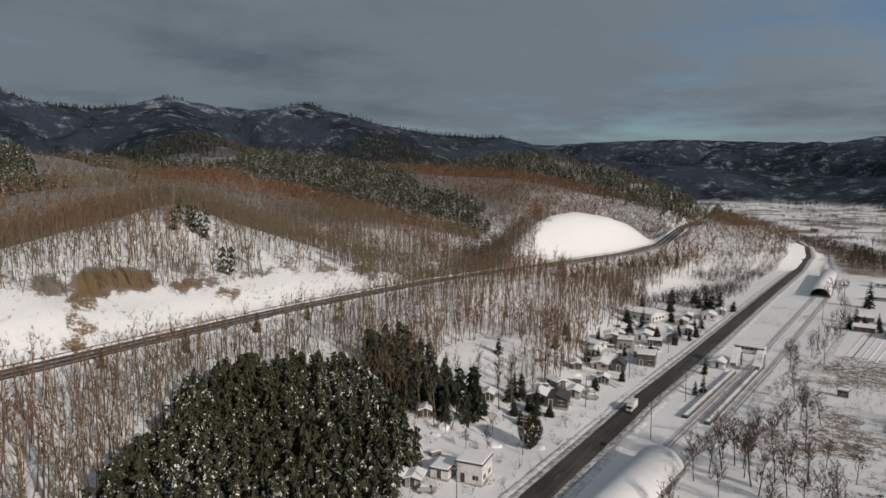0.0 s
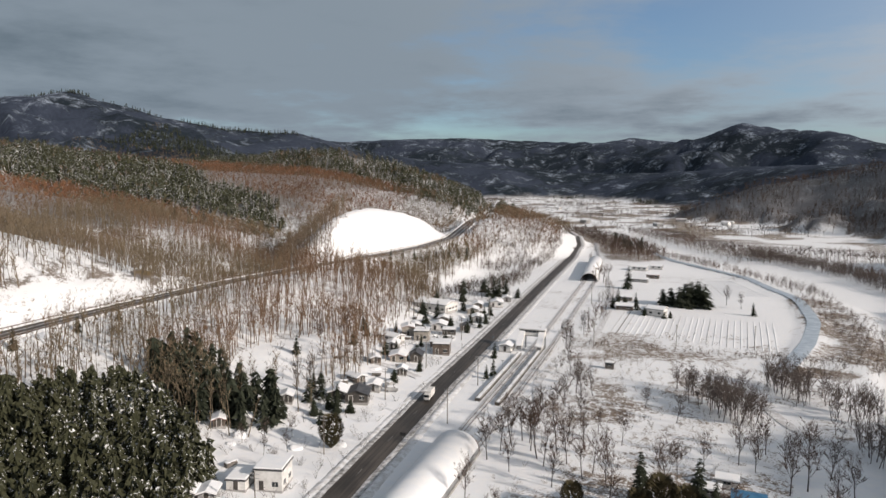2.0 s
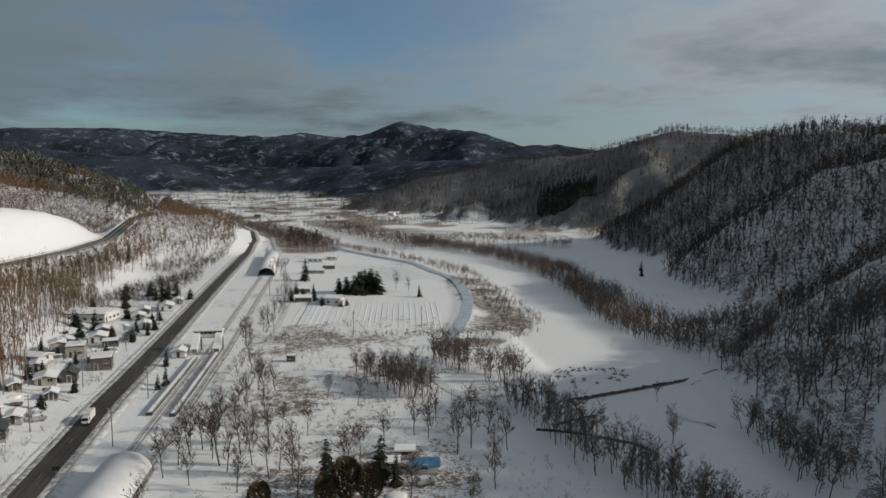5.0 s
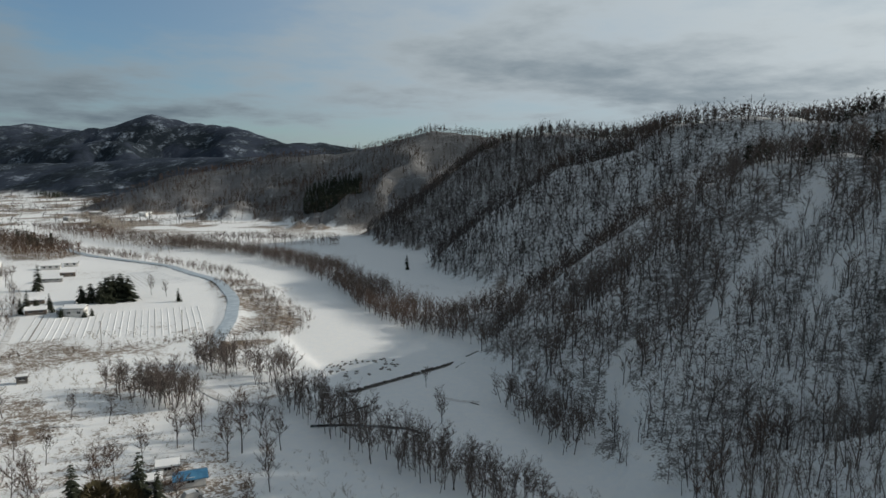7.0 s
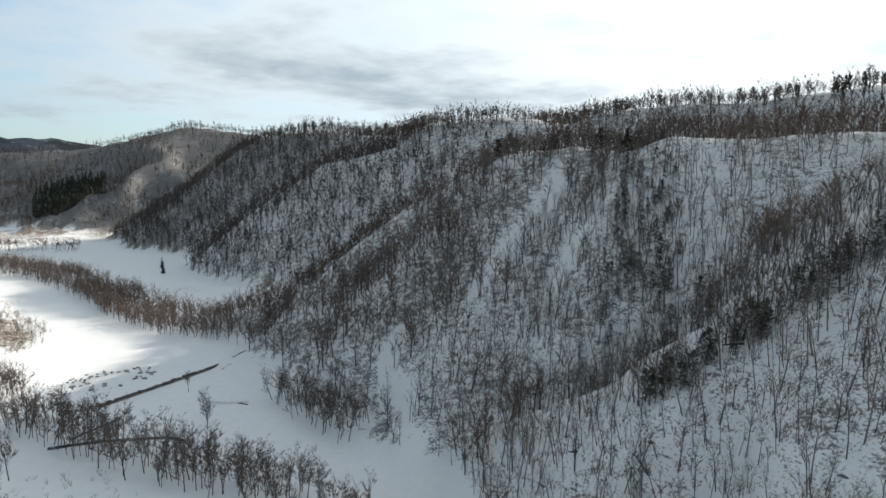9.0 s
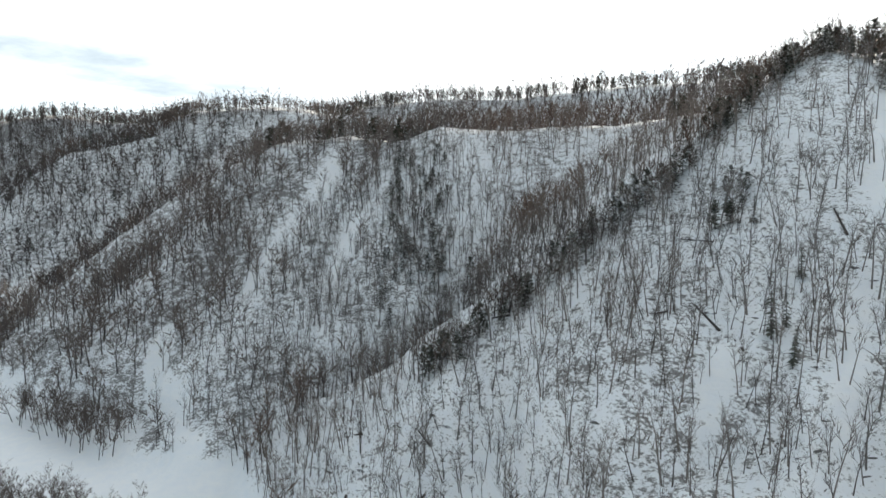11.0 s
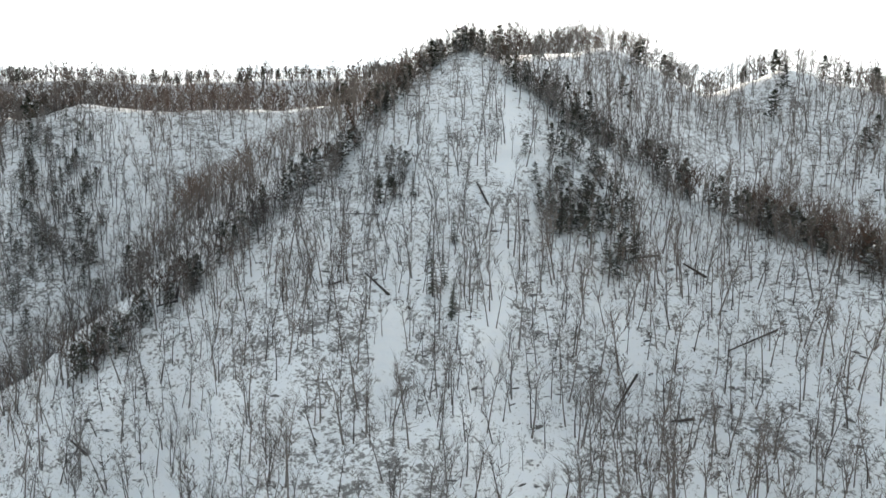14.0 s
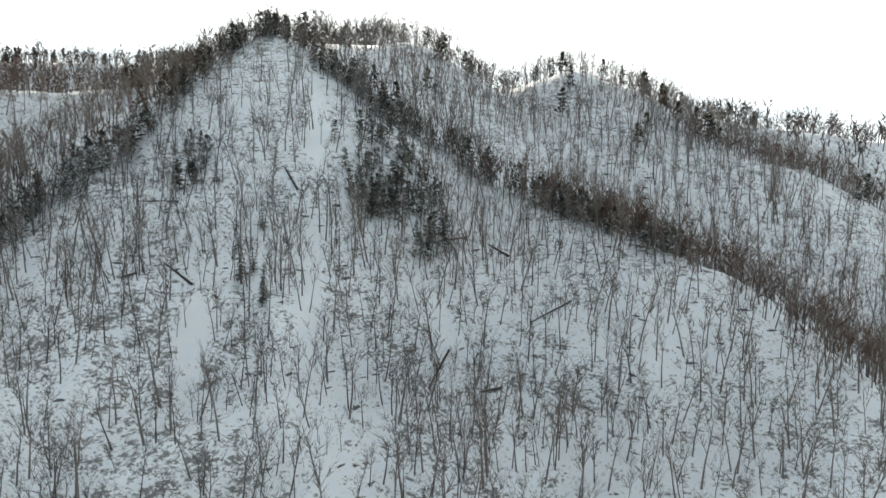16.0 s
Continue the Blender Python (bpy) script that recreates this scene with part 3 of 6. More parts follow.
def bare_tree(seed, height, limbs, twigs, sides=4, spread=0.30, forks=1, girth=0.014, rings=4, bent=True, fine=0.42, low=0.32, rise=(0.6, 1.5)):
    """A leafless broadleaf: a bent trunk, rising limbs and fine twigs."""
    rnd = random.Random(seed)
    s = Shape()

    def limb(base, way, length, radius, level):
        bend = np.array([rnd.uniform(-0.25, 0.25), rnd.uniform(-0.25, 0.25), 0.18])
        p1 = base + way * length * 0.5
        w2 = way + bend
        w2 = w2 / np.linalg.norm(w2)
        p2 = p1 + w2 * length * 0.5
        if bent:
            s.put(*tube([base, p1, p2], [radius, radius * 0.65, 0], 3), 0 if level == 0 else 1)
        else:
            s.put(*tube([base, p2], [radius, 0], 3), 1)
        for k in range(twigs if level == forks - 1 else max(2, twigs // 2)):
            t = rnd.uniform(0.15, 1.0)
            q = base + (p1 - base) * min(1, 2 * t) + (p2 - p1) * max(0, 2 * t - 1)
            a = rnd.uniform(0, 6.283)
            d = w2 * 0.8 + np.array([math.cos(a) * 0.8, math.sin(a) * 0.8, rnd.uniform(-0.1, 0.6)])
            d = d / np.linalg.norm(d)
            ln = length * rnd.uniform(0.28, 0.55)
            if level < forks - 1:
                limb(q, d, ln * 1.2, radius * 0.45, level + 1)
            else:
                side = np.cross(d, (rnd.uniform(-1, 1), rnd.uniform(-1, 1), rnd.uniform(-1, 1)))
                side = side / (np.linalg.norm(side) + 1e-9) * radius * fine
                s.put([q - side, q + side, q + d * ln], [(0, 1, 2)], 1)

    lean = np.array([rnd.uniform(-0.13, 0.13), rnd.uniform(-0.13, 0.13), 0])
    n, path, radii = rings, [], []
    for i in range(n + 1):
        t = i / n
        path.append(np.array([rnd.uniform(-1, 1) * 0.025 * height * t, rnd.uniform(-1, 1) * 0.025 * height * t, height * 0.86 * t])
                    + lean * height * t)
        radii.append(height * girth * (1 - 0.85 * t) if i < n else 0)
    s.put(*tube(path, radii, sides), 0)
    turn = rnd.uniform(0, 6.28)
    for k in range(limbs):
        t = low + (0.95 - low) * (k + rnd.random()) / limbs
        i = min(int(t * n), n - 1)
        base = path[i] + (path[i + 1] - path[i]) * (t * n - i)
        turn += 2.4 + rnd.uniform(-0.4, 0.4)
        way = np.array([math.cos(turn), math.sin(turn), rnd.uniform(*rise)])
        way = way / np.linalg.norm(way)
        limb(base, way, height * spread * (1.25 - 0.6 * t) * rnd.uniform(0.75, 1.25), height * girth * 0.42 * (1.15 - t), 0)
    return s


def conifer(seed, height, tiers, points, width=0.22, droop=0.35, ragged=0.25):
    """A spruce or fir: a trunk and whorls of drooping boughs with gaps between them."""
    rnd = random.Random(seed)
    s = Shape()
    s.put(*tube([(0, 0, -0.05 * height), (0, 0, height)], [height * 0.017, 0], 4 if tiers > 8 else 3), 0)
    for k in range(tiers):
        t = (k + 0.35) / tiers
        z = height * (0.10 + 0.88 * t)
        r = height * width * (1 - t) ** 0.85 + 0.10
        off = rnd.uniform(0, 6.28)
        top = z + height * 0.9 / tiers * 0.75
        verts = [(0, 0, top)]
        for j in range(points * 2):
            a = off + math.pi * j / points + rnd.uniform(-0.12, 0.12)
            rr = r * (rnd.uniform(1 - ragged, 1 + ragged) if j % 2 == 0 else rnd.uniform(0.38, 0.55))
            verts.append((math.cos(a) * rr, math.sin(a) * rr, z - droop * rr * (1.0 if j % 2 == 0 else 0.4) + rnd.uniform(-0.1, 0.1)))
        n = points * 2
        s.put(verts, [(0, 1 + j, 1 + (j + 1) % n) for j in range(n)], 1)
    return s


def fir(seed, height, whorls, boughs, width, ragged=0.35, top=0.04):
    """A spruce or fir of single boughs: each a drooping spray with a toothed edge, of uneven length, with gaps to the trunk."""
    rnd = random.Random(seed)
    s = Shape()
    s.put(*tube([(0, 0, -0.05 * height), (0, 0, height)], [height * 0.018, 0], 5), 0)
    for k in range(whorls):
        t = (k + rnd.uniform(0.2, 0.8)) / whorls
        z = height * (0.08 + 0.90 * t)
        for j in range(boughs):
            a = 2 * math.pi * (j + rnd.random()) / boughs + k
            ln = height * (width * (1 - t) ** 0.75 + top) * rnd.uniform(1 - ragged, 1 + ragged * 0.6)
            out, side = np.array([math.cos(a), math.sin(a), 0]), np.array([-math.sin(a), math.cos(a), 0])
            drop = rnd.uniform(0.25, 0.6) * (1 - 0.5 * t)
            wide = ln * rnd.uniform(0.28, 0.42)
            at = lambda u, w, dz=0.0: np.array([0, 0, z]) + out * ln * u + side * wide * w + np.array([0, 0, -ln * drop * u * u + dz])
            root, tip = at(0.05, 0, 0.10 * ln), at(1.0, 0)
            lift = 0.06 * ln
            row = [at(0.35, -0.7, -lift), at(0.5, -0.35), at(0.72, -0.8, -lift), at(0.78, -0.25), tip, at(0.8, 0.25), at(0.70, 0.8, -lift), at(0.5, 0.35), at(0.33, 0.7, -lift)]
            s.put([root] + row, [(0, i, i + 1) for i in range(1, len(row))], 1)
    return s


def bush(seed, height, stems, twigs=5):
    """A leafless shrub: many stems from one foot."""
    rnd = random.Random(seed)
    s = Shape()
    for k in range(stems):
        a, out = rnd.uniform(0, 6.28), rnd.uniform(0.15, 0.75)
        base = np.array([math.cos(a), math.sin(a), 0]) * height * 0.12 * rnd.random()
        tip = base + np.array([math.cos(a) * out, math.sin(a) * out, rnd.uniform(0.6, 1.0)]) * height
        s.put(*tube([base, tip], [height * 0.014, 0], 3), 0)
        for j in range(twigs):
            t = rnd.uniform(0.35, 1)
            q = base + (tip - base) * t
            b = rnd.uniform(0, 6.28)
            d = np.array([math.cos(b) * 0.6, math.sin(b) * 0.6, 0.7]) * height * rnd.uniform(0.2, 0.35)
            side = np.array([math.sin(b), -math.cos(b), 0.2]) * height * 0.014
            s.put([q - side, q + side, q + d], [(0, 1, 2)], 1)
    return s


def scatter(name, shapes, places, mats, label, category, lean=0.0, group=""):
    """Many plants as one mesh: places are rows of x, y, z, size, turn."""
    rng = np.random.default_rng(len(places) + len(name))
    pick = rng.integers(0, len(shapes), len(places))
    V, F, M, o = [], [], [], 0
    for i, shape in enumerate(shapes):
        v, f, m = shape.arrays()
        p = places[pick == i]
        if not len(p):
            continue
        c, s = np.cos(p[:, 4]), np.sin(p[:, 4])
        wide = p[:, 3] * rng.uniform(0.8, 1.2, len(p))
        x = (v[None, :, 0] * c[:, None] - v[None, :, 1] * s[:, None]) * wide[:, None]
        y = (v[None, :, 0] * s[:, None] + v[None, :, 1] * c[:, None]) * wide[:, None]
        z = v[None, :, 2] * p[:, 3][:, None]
        lx, ly = rng.normal(0, 1, (2, len(p))) * lean
        x, y = x + z * lx[:, None] + p[:, 0][:, None], y + z * ly[:, None] + p[:, 1][:, None]
        z = z + p[:, 2][:, None]
        V.append(np.stack([x, y, z], -1).reshape(-1, 3))
        F.append((f[None] + (o + np.arange(len(p)) * len(v))[:, None, None]).reshape(-1, 3))
        M.append(np.tile(m, len(p)))
        o += len(p) * len(v)
    me = mesh_of(name, np.concatenate(V), np.concatenate(F), mats, np.concatenate(M))
    return tagged(new(name, me), label, category, group, "stuff")


def sow(seed, x0, x1, y0, y1, spacing, size, density, sink=0.25):
    """Plants on a jittered grid, kept where density(x, y, z) beats a die."""
    rng = np.random.default_rng(seed)
    gx, gy = np.meshgrid(np.arange(x0, x1, spacing), np.arange(y0, y1, spacing))
    x = gx.ravel() + rng.uniform(-0.5, 0.5, gx.size) * spacing * 1.3
    y = gy.ravel() + rng.uniform(-0.5, 0.5, gx.size) * spacing * 1.3
    z = land(x, y)
    keep = rng.random(x.size) < density(x, y, z)
    x, y, z = x[keep], y[keep], z[keep]
    s = rng.uniform(size[0], size[1], x.size)
    return np.stack([x, y, z - sink, s, rng.uniform(0, 6.283, x.size)], -1)


def seen(x, y):
    """The sector of the plan that the eye sweeps."""
    a = np.degrees(np.arctan2(x, y))
    return (a > -70) & (a < 156)


def reach(x, y):
    return np.hypot(x, y)


PLANT_AREA = [(-104, 50), (-70, 90), (-80, 110), (-83, 121), (-96, 133), (-110, 142), (-127, 148), (-141, 122), (-137, 100), (-123, 80), (-114, 66)]


def conifer_share(x, y, z):
    """Where the stands are evergreen."""
    back = along(x, y, WEST_HILLS[0][0])[0]
    west = np.maximum(0.95 * in_any(x, y, SPRUCE_STANDS), (x < -140) * (y > 700) * (1 - step(back, 90, 200)) * 0.85 * step(fbm(x, y, 70, 61, 3), 0.34, 0.46))
    west = np.maximum(west, (x < -640) * (reach(x, y) > 1000) * 0.8 * step(fbm(x, y, 150, 61, 4), 0.40, 0.50))
    n2 = fbm(x, y, 45, 63, 3)
    east = step(n2, 0.66, 0.74) * 0.12 * (x > 0)
    east = np.maximum(east, 0.9 * inside(x, y, [(313, 894), (336, 935), (387, 975), (405, 900), (355, 790), (320, 800)]))
    crest = (x > 120) * step(z, 62, 76) * (y < 420) * 0.04
    return np.clip(np.maximum(np.maximum(west, east), crest), 0, 1)


near_shapes = [bare_tree(100 + i, 1.0, 7, 8, 3, 0.30, girth=0.0130, rings=3, bent=False, fine=1.45, low=0.30 + 0.06 * (i % 4), rise=(1.2, 2.8)) for i in range(8)]
grove_shapes = [bare_tree(150 + i, 1.0, 10, 8, 3, 0.30, forks=2, girth=0.0125, rings=3, bent=False, fine=3.6, low=0.20, rise=(1.2, 2.8)) for i in range(6)]
crest_shapes = [bare_tree(190 + i, 1.0, 6, 9, 3, 0.47, girth=0.0115, rings=1, bent=False, fine=2.5, low=0.20, rise=(0.5, 1.6)) for i in range(7)]
deep_shapes = [bare_tree(180 + i, 1.0, 8, 8, 3, 0.34, girth=0.0165, rings=2, bent=False, fine=2.5, low=0.28, rise=(1.0, 2.4)) for i in range(7)]
thicket_shapes = [bare_tree(170 + i, 1.0, 7, 9, 3, 0.36, girth=0.0125, rings=1, bent=False, fine=2.8, low=0.14, rise=(0.9, 2.2)) for i in range(6)]
wood_shapes = [bare_tree(250 + i, 1.0, 5, 6, 3, 0.23, girth=0.0125, rings=1, bent=False, fine=2.7, low=0.44, rise=(1.3, 2.8)) for i in range(7)]
mid_shapes = [bare_tree(200 + i, 1.0, 5, 6, 3, 0.36, girth=0.021, rings=1, bent=False, fine=4.0, rise=(1.1, 2.6)) for i in range(7)]
far_shapes = [bare_tree(300 + i, 1.0, 3, 5, 3, 0.55, girth=0.015, rings=1, bent=False, fine=6.0, low=0.4) for i in range(7)]
fir_near = [conifer(400 + i, 1.0, 9, 6, 0.10 + 0.025 * (i % 4), 0.5, 0.5) for i in range(6)]
fir_mid = [conifer(420 + i, 1.0, 7, 5, 0.15, 0.5, 0.4) for i in range(5)]
fir_far = [conifer(440 + i, 1.0, 4, 3, 0.19) for i in range(5)]
scrub_shapes = [bush(460 + i, 1.0, 5, 5) for i in range(5)]


def pine_shape(seed, tufts, wide):
    """A ridge pine: bare lower trunk and an uneven crown of needle tufts."""
    rnd = random.Random(seed)
    s = Shape()
    s.put(*tube([(0, 0, -0.05), (0, 0, 0.95)], [0.018, 0.004], 3), 0)
    for k in range(tufts):
        t = rnd.uniform(0.0, 1.0)
        a, z = rnd.uniform(0, 6.283), 0.16 + 0.82 * t
        r = wide * (1 - t) ** 0.6 * rnd.uniform(0.2, 1.15)
        c = np.array([math.cos(a) * r, math.sin(a) * r, z])
        u = np.array([math.cos(a) * 0.09, math.sin(a) * 0.09, rnd.uniform(-0.03, 0.05)])
        w = np.array([-math.sin(a) * 0.05, math.cos(a) * 0.05, rnd.uniform(-0.03, 0.03)])
        s.put([c - w - u * 0.4, c + w - u * 0.4, c + u], [(0, 1, 2)], 1)
    return s


def ledge_shape(seed):
    """A low outcrop drawn out along the slope, broken and uneven."""
    rnd = random.Random(seed)
    s = Shape()
    rings, sides = 5, 5
    v = []
    for i in range(rings):
        x = (i / (rings - 1) - 0.5) * 2.4
        w = (1 - (2 * i / (rings - 1) - 1) ** 2) * 0.8 + 0.15
        for k in range(sides):
            a = 2 * math.pi * k / sides
            v.append((x + rnd.uniform(-0.15, 0.15), math.cos(a) * 0.34 * w * rnd.uniform(0.5, 1.4), 0.06 + math.sin(a) * 0.26 * w * rnd.uniform(0.6, 1.4)))
    f = []
    for i in range(rings - 1):
        for k in range(sides):
            a, b = i * sides + k, i * sides + (k + 1) % sides
            f += [(a, b, b + sides), (a, b + sides, a + sides)]
    s.put(v, f, 0)
    return s


ledge_shapes = [ledge_shape(700 + i) for i in range(6)]
pine_shapes = [pine_shape(480 + i, 120, 0.22 + 0.04 * (i % 3)) for i in range(6)]


def dark_side(x, y):
    """The flanks of the eastern spurs turned away from the sun, thick with trees."""
    gx, gy = land(x + 4, y) - land(x - 4, y), land(x, y + 4) - land(x, y - 4)
    face = -(0.6 * gx + 0.8 * gy) / (np.hypot(gx, gy) + 1e-6)
    return step(face, -0.05, 0.3)


def away_from_camera(x, y):
    """The flanks of the spurs turned away from the camera, which hovers near the origin."""
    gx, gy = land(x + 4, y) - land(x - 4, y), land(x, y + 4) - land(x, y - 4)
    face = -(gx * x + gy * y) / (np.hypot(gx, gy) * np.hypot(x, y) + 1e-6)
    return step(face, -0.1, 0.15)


def crest_dist(x, y):
    d = np.full(np.shape(x), 1e9)
    for crest, *_ in EAST_HILLS[:9]:
        d = np.minimum(d, along(x, y, crest)[0])
    return d


def forest():
    out = lambda x, y: ~inside(x, y, PLANT_AREA)
    bare = lambda x, y, z: wooded(x, y, z) * (1 - conifer_share(x, y, z)) * seen(x, y) * out(x, y)
    green = lambda x, y, z: wooded(x, y, z) * conifer_share(x, y, z) * seen(x, y) * out(x, y)
    clump = lambda x, y: 0.42 + 0.8 * step(fbm(x, y, 14, 71, 2), 0.35, 0.6)
    wood, pale, warm = [BARK, TWIG], [BARK_VEILED, TWIG_VEILED], [BARK_WARM, TWIG_WARM]
    # the eastern slopes: open on the sides towards the sun, dense behind the crests and down to the river
    deep = lambda x, y: np.maximum(dark_side(x, y) * step(y, 20, 45) * step(along(x, y, EAST_HILLS[0][0])[0], 22, 34), step(y + (fbm(x, y, 30, 66, 2) - 0.5) * 40, 75, 140) * (x < 240))
    near = lambda x, y: (reach(x, y) < 235)
    # near trees towards the sun take the glare-lightened bark
    p = sow(1, 20, 240, -190, 230, 2.85, (6.0, 12.0), lambda x, y, z: bare(x, y, z) * near(x, y) * clump(x, y) * 0.90 * (1 - deep(x, y)))
    scatter("leafless_trees", near_shapes, p, pale, "bare grey-brown broadleaf trees on a snowy slope", "trees", 0.08)
    p = sow(23, 20, 200, -150, 110, 2.8, (4.0, 8.5), lambda x, y, z: bare(x, y, z) * near(x, y) * (0.35 + 0.65 * step(fbm(x, y, 16, 72, 2), 0.35, 0.6)) * (1 - step(z, 36, 60)) * step(y, -150, -100) * (0.7 + 1.1 * step(y, -20, 30)))
    scatter("leafless_trees", near_shapes, p, wood, "thin bare saplings crowding the foot of the slope", "trees", 0.10)
    p = sow(17, 20, 240, -190, 230, 2.5, (7, 12.5), lambda x, y, z: bare(x, y, z) * near(x, y) * (0.60 + 0.3 * dark_side(x, y)) * deep(x, y) * (0.5 + 0.5 * step(z, 8, 20)))
    scatter("leafless_trees", deep_shapes, p, [BARK, TWIG_ROSE], "dense dark bare trees on the shaded flank above the river", "trees", 0.07)
    # both ridge stands are thinned on slopes turned from the camera
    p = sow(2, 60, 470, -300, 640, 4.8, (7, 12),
            lambda x, y, z: bare(x, y, z) * (0.75 + 0.25 * dark_side(x, y)) * ~near(x, y) * (reach(x, y) < 620) * (1 - step(y, 230, 280)) * (1 - 0.8 * away_from_camera(x, y)))
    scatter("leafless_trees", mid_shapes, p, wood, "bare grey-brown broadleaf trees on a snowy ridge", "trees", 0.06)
    p = sow(24, 180, 470, 220, 720, 3.7, (8, 13), lambda x, y, z: bare(x, y, z) * ~near(x, y) * step(y, 230, 280) * (reach(x, y) < 760) * (0.8 + 0.2 * dark_side(x, y)) * (1 - 0.8 * away_from_camera(x, y)))
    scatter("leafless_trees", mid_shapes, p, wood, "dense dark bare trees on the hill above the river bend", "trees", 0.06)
    patch = lambda x, y: np.maximum(np.maximum(1 - step(((x - 116) / 17) ** 2 + ((y + 32) / 9) ** 2, 0.4, 1.3), 0.55 * (1 - step(((x - 127) / 10) ** 2 + ((y - 0) / 4) ** 2, 0.5, 1.3))),
                                    0.6 * (1 - step(along(x, y, [(180, 80), (161, 72), (143, 66)])[0], 5, 11)))
    p = sow(18, 90, 200, -60, 110, 1.6, (2.8, 5.5), lambda x, y, z: wooded(x, y, z) * patch(x, y) * 0.5)
    scatter("young_conifers", pine_shapes, p, [BARK, NEEDLE_GREY], "young grey-green conifers in a patch on the slope", "trees", 0.03)
    # pines set on the crest's far side as the camera sees it
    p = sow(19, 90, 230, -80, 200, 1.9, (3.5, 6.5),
            lambda x, y, z: wooded(x, y, z) * np.maximum(away_from_camera(x, y), crest_dist(x, y) < 3) * (np.minimum(along(x, y, EAST_HILLS[0][0])[0], along(x, y, EAST_HILLS[1][0])[0]) < 6) * 0.6)
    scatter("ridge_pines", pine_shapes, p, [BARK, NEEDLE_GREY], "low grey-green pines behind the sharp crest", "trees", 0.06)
    p = sow(3, 20, 470, -300, 640, 3.0, (4.5, 8.5),
            lambda x, y, z: np.maximum(green(x, y, z) * 0.3, wooded(x, y, z) * seen(x, y) * 0.17 * (crest_dist(x, y) < 9) * step(z, 55, 70)
                                       * step(fbm(x, y, 25, 67, 2), 0.4, 0.6)))
    scatter("ridge_pines", pine_shapes, p, [BARK, NEEDLE_DARK], "dark green pines among bare trees along the ridges", "trees", 0.05)
    # only slopes that face the camera are planted here
    p = sow(4, 60, 760, 500, 1400, 7.0, (9, 14), lambda x, y, z: bare(x, y, z) * (reach(x, y) >= 760) * (1 - away_from_camera(x, y)) * (0.25 + 0.75 * step(fbm(x, y, 45, 69, 3), 0.36, 0.56)))
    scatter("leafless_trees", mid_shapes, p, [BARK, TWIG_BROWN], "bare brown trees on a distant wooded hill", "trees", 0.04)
    p = sow(21, 240, 700, 100, 1400, 4.2, (5, 8), lambda x, y, z: (np.minimum(along(x, y, EAST_HILLS[7][0])[0], along(x, y, EAST_HILLS[9][0])[0]) < 8) * 0.9 * (reach(x, y) > 330))
    scatter("crest_trees", mid_shapes, p, wood, "bare trees crowding the crest of the far eastern hills", "trees", 0.08)
    # placed to fit the camera's view: a band of tops above the crests
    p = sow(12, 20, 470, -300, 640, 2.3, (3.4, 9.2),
            lambda x, y, z: bare(x, y, z) * np.maximum(away_from_camera(x, y) * (1 - step(crest_dist(x, y), 6, 12)), crest_dist(x, y) < 3.2) * np.where(y < -60, 1.3, 1.0 - 0.45 * step(reach(x, y), 230, 320)))
    scatter("crest_trees", crest_shapes, p, [BARK, TWIG_BROWN], "crowded bare trees on the crests and the spur sides turned from the camera", "trees", 0.1)
    p = sow(10, 20, 240, -190, 230, 2.8, (0.6, 2.2),
            lambda x, y, z: wooded(x, y, z) * (1 - deep(x, y)) * seen(x, y) * (0.10 + 0.65 * step(fbm(x, y, 9, 83, 3), 0.43, 0.63)) * near(x, y), 0.1)
    scatter("undergrowth", scrub_shapes, p, wood, "leafless brown scrub poking out of the snow", "shrubs", 0.1)
    ledges = lambda x, y: step(fbm(x, y, 26, 74, 3), 0.44, 0.62)
    p = sow(25, 60, 210, -150, 120, 2.3, (0.3, 0.95), lambda x, y, z: wooded(x, y, z) * near(x, y) * ledges(x, y) * 0.28 * (z > 8), 0.08)
    gx, gy = land(p[:, 0] + 2, p[:, 1]) - land(p[:, 0] - 2, p[:, 1]), land(p[:, 0], p[:, 1] + 2) - land(p[:, 0], p[:, 1] - 2)
    p[:, 4] = np.arctan2(gy, gx) + math.pi / 2 + (p[:, 4] - math.pi) * 0.12
    scatter("rock_ledges", ledge_shapes, p, [ROCK], "dark rock ledges breaking through the snow on the slope", "rocks")
    # the western slopes
    p = sow(5, -320, -70, -20, 420, 2.6, (10, 16), lambda x, y, z: bare(x, y, z) * np.maximum(np.maximum(clump(x, y), step(z, 26, 40)), (y < 120) * (x > -175)))
    scatter("leafless_trees", wood_shapes, p, warm, "slender bare brown broadleaf trees above the expressway", "trees", 0.04)
    p = sow(27, -160, -95, 335, 550, 2.4, (3.0, 6.5), lambda x, y, z: (along(x, y, EXPRESSWAY)[0] > 9) * (along(x, y, EXPRESSWAY)[0] < 30) * (x > -165 + 0.1 * (y - 335)) * (z > 1) * (z < 18) * 0.85)
    scatter("leafless_trees", thicket_shapes, p, warm, "low brown trees on the bank below the expressway", "trees", 0.06)
    far_west = lambda x, y: (x <= -320) | (y >= 420)
    # fewer trees where a western slope turns from the camera, here and below
    p = sow(6, -640, -60, 0, 1000, 6.1, (9, 14), lambda x, y, z: bare(x, y, z) * far_west(x, y) * ~in_any(x, y, LARCH_STANDS) * (1 - 0.8 * away_from_camera(x, y)))
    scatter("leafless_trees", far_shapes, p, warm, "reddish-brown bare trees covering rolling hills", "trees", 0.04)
    p = sow(26, -660, -200, 240, 820, 5.2, (9, 13), lambda x, y, z: bare(x, y, z) * far_west(x, y) * in_any(x, y, LARCH_STANDS))
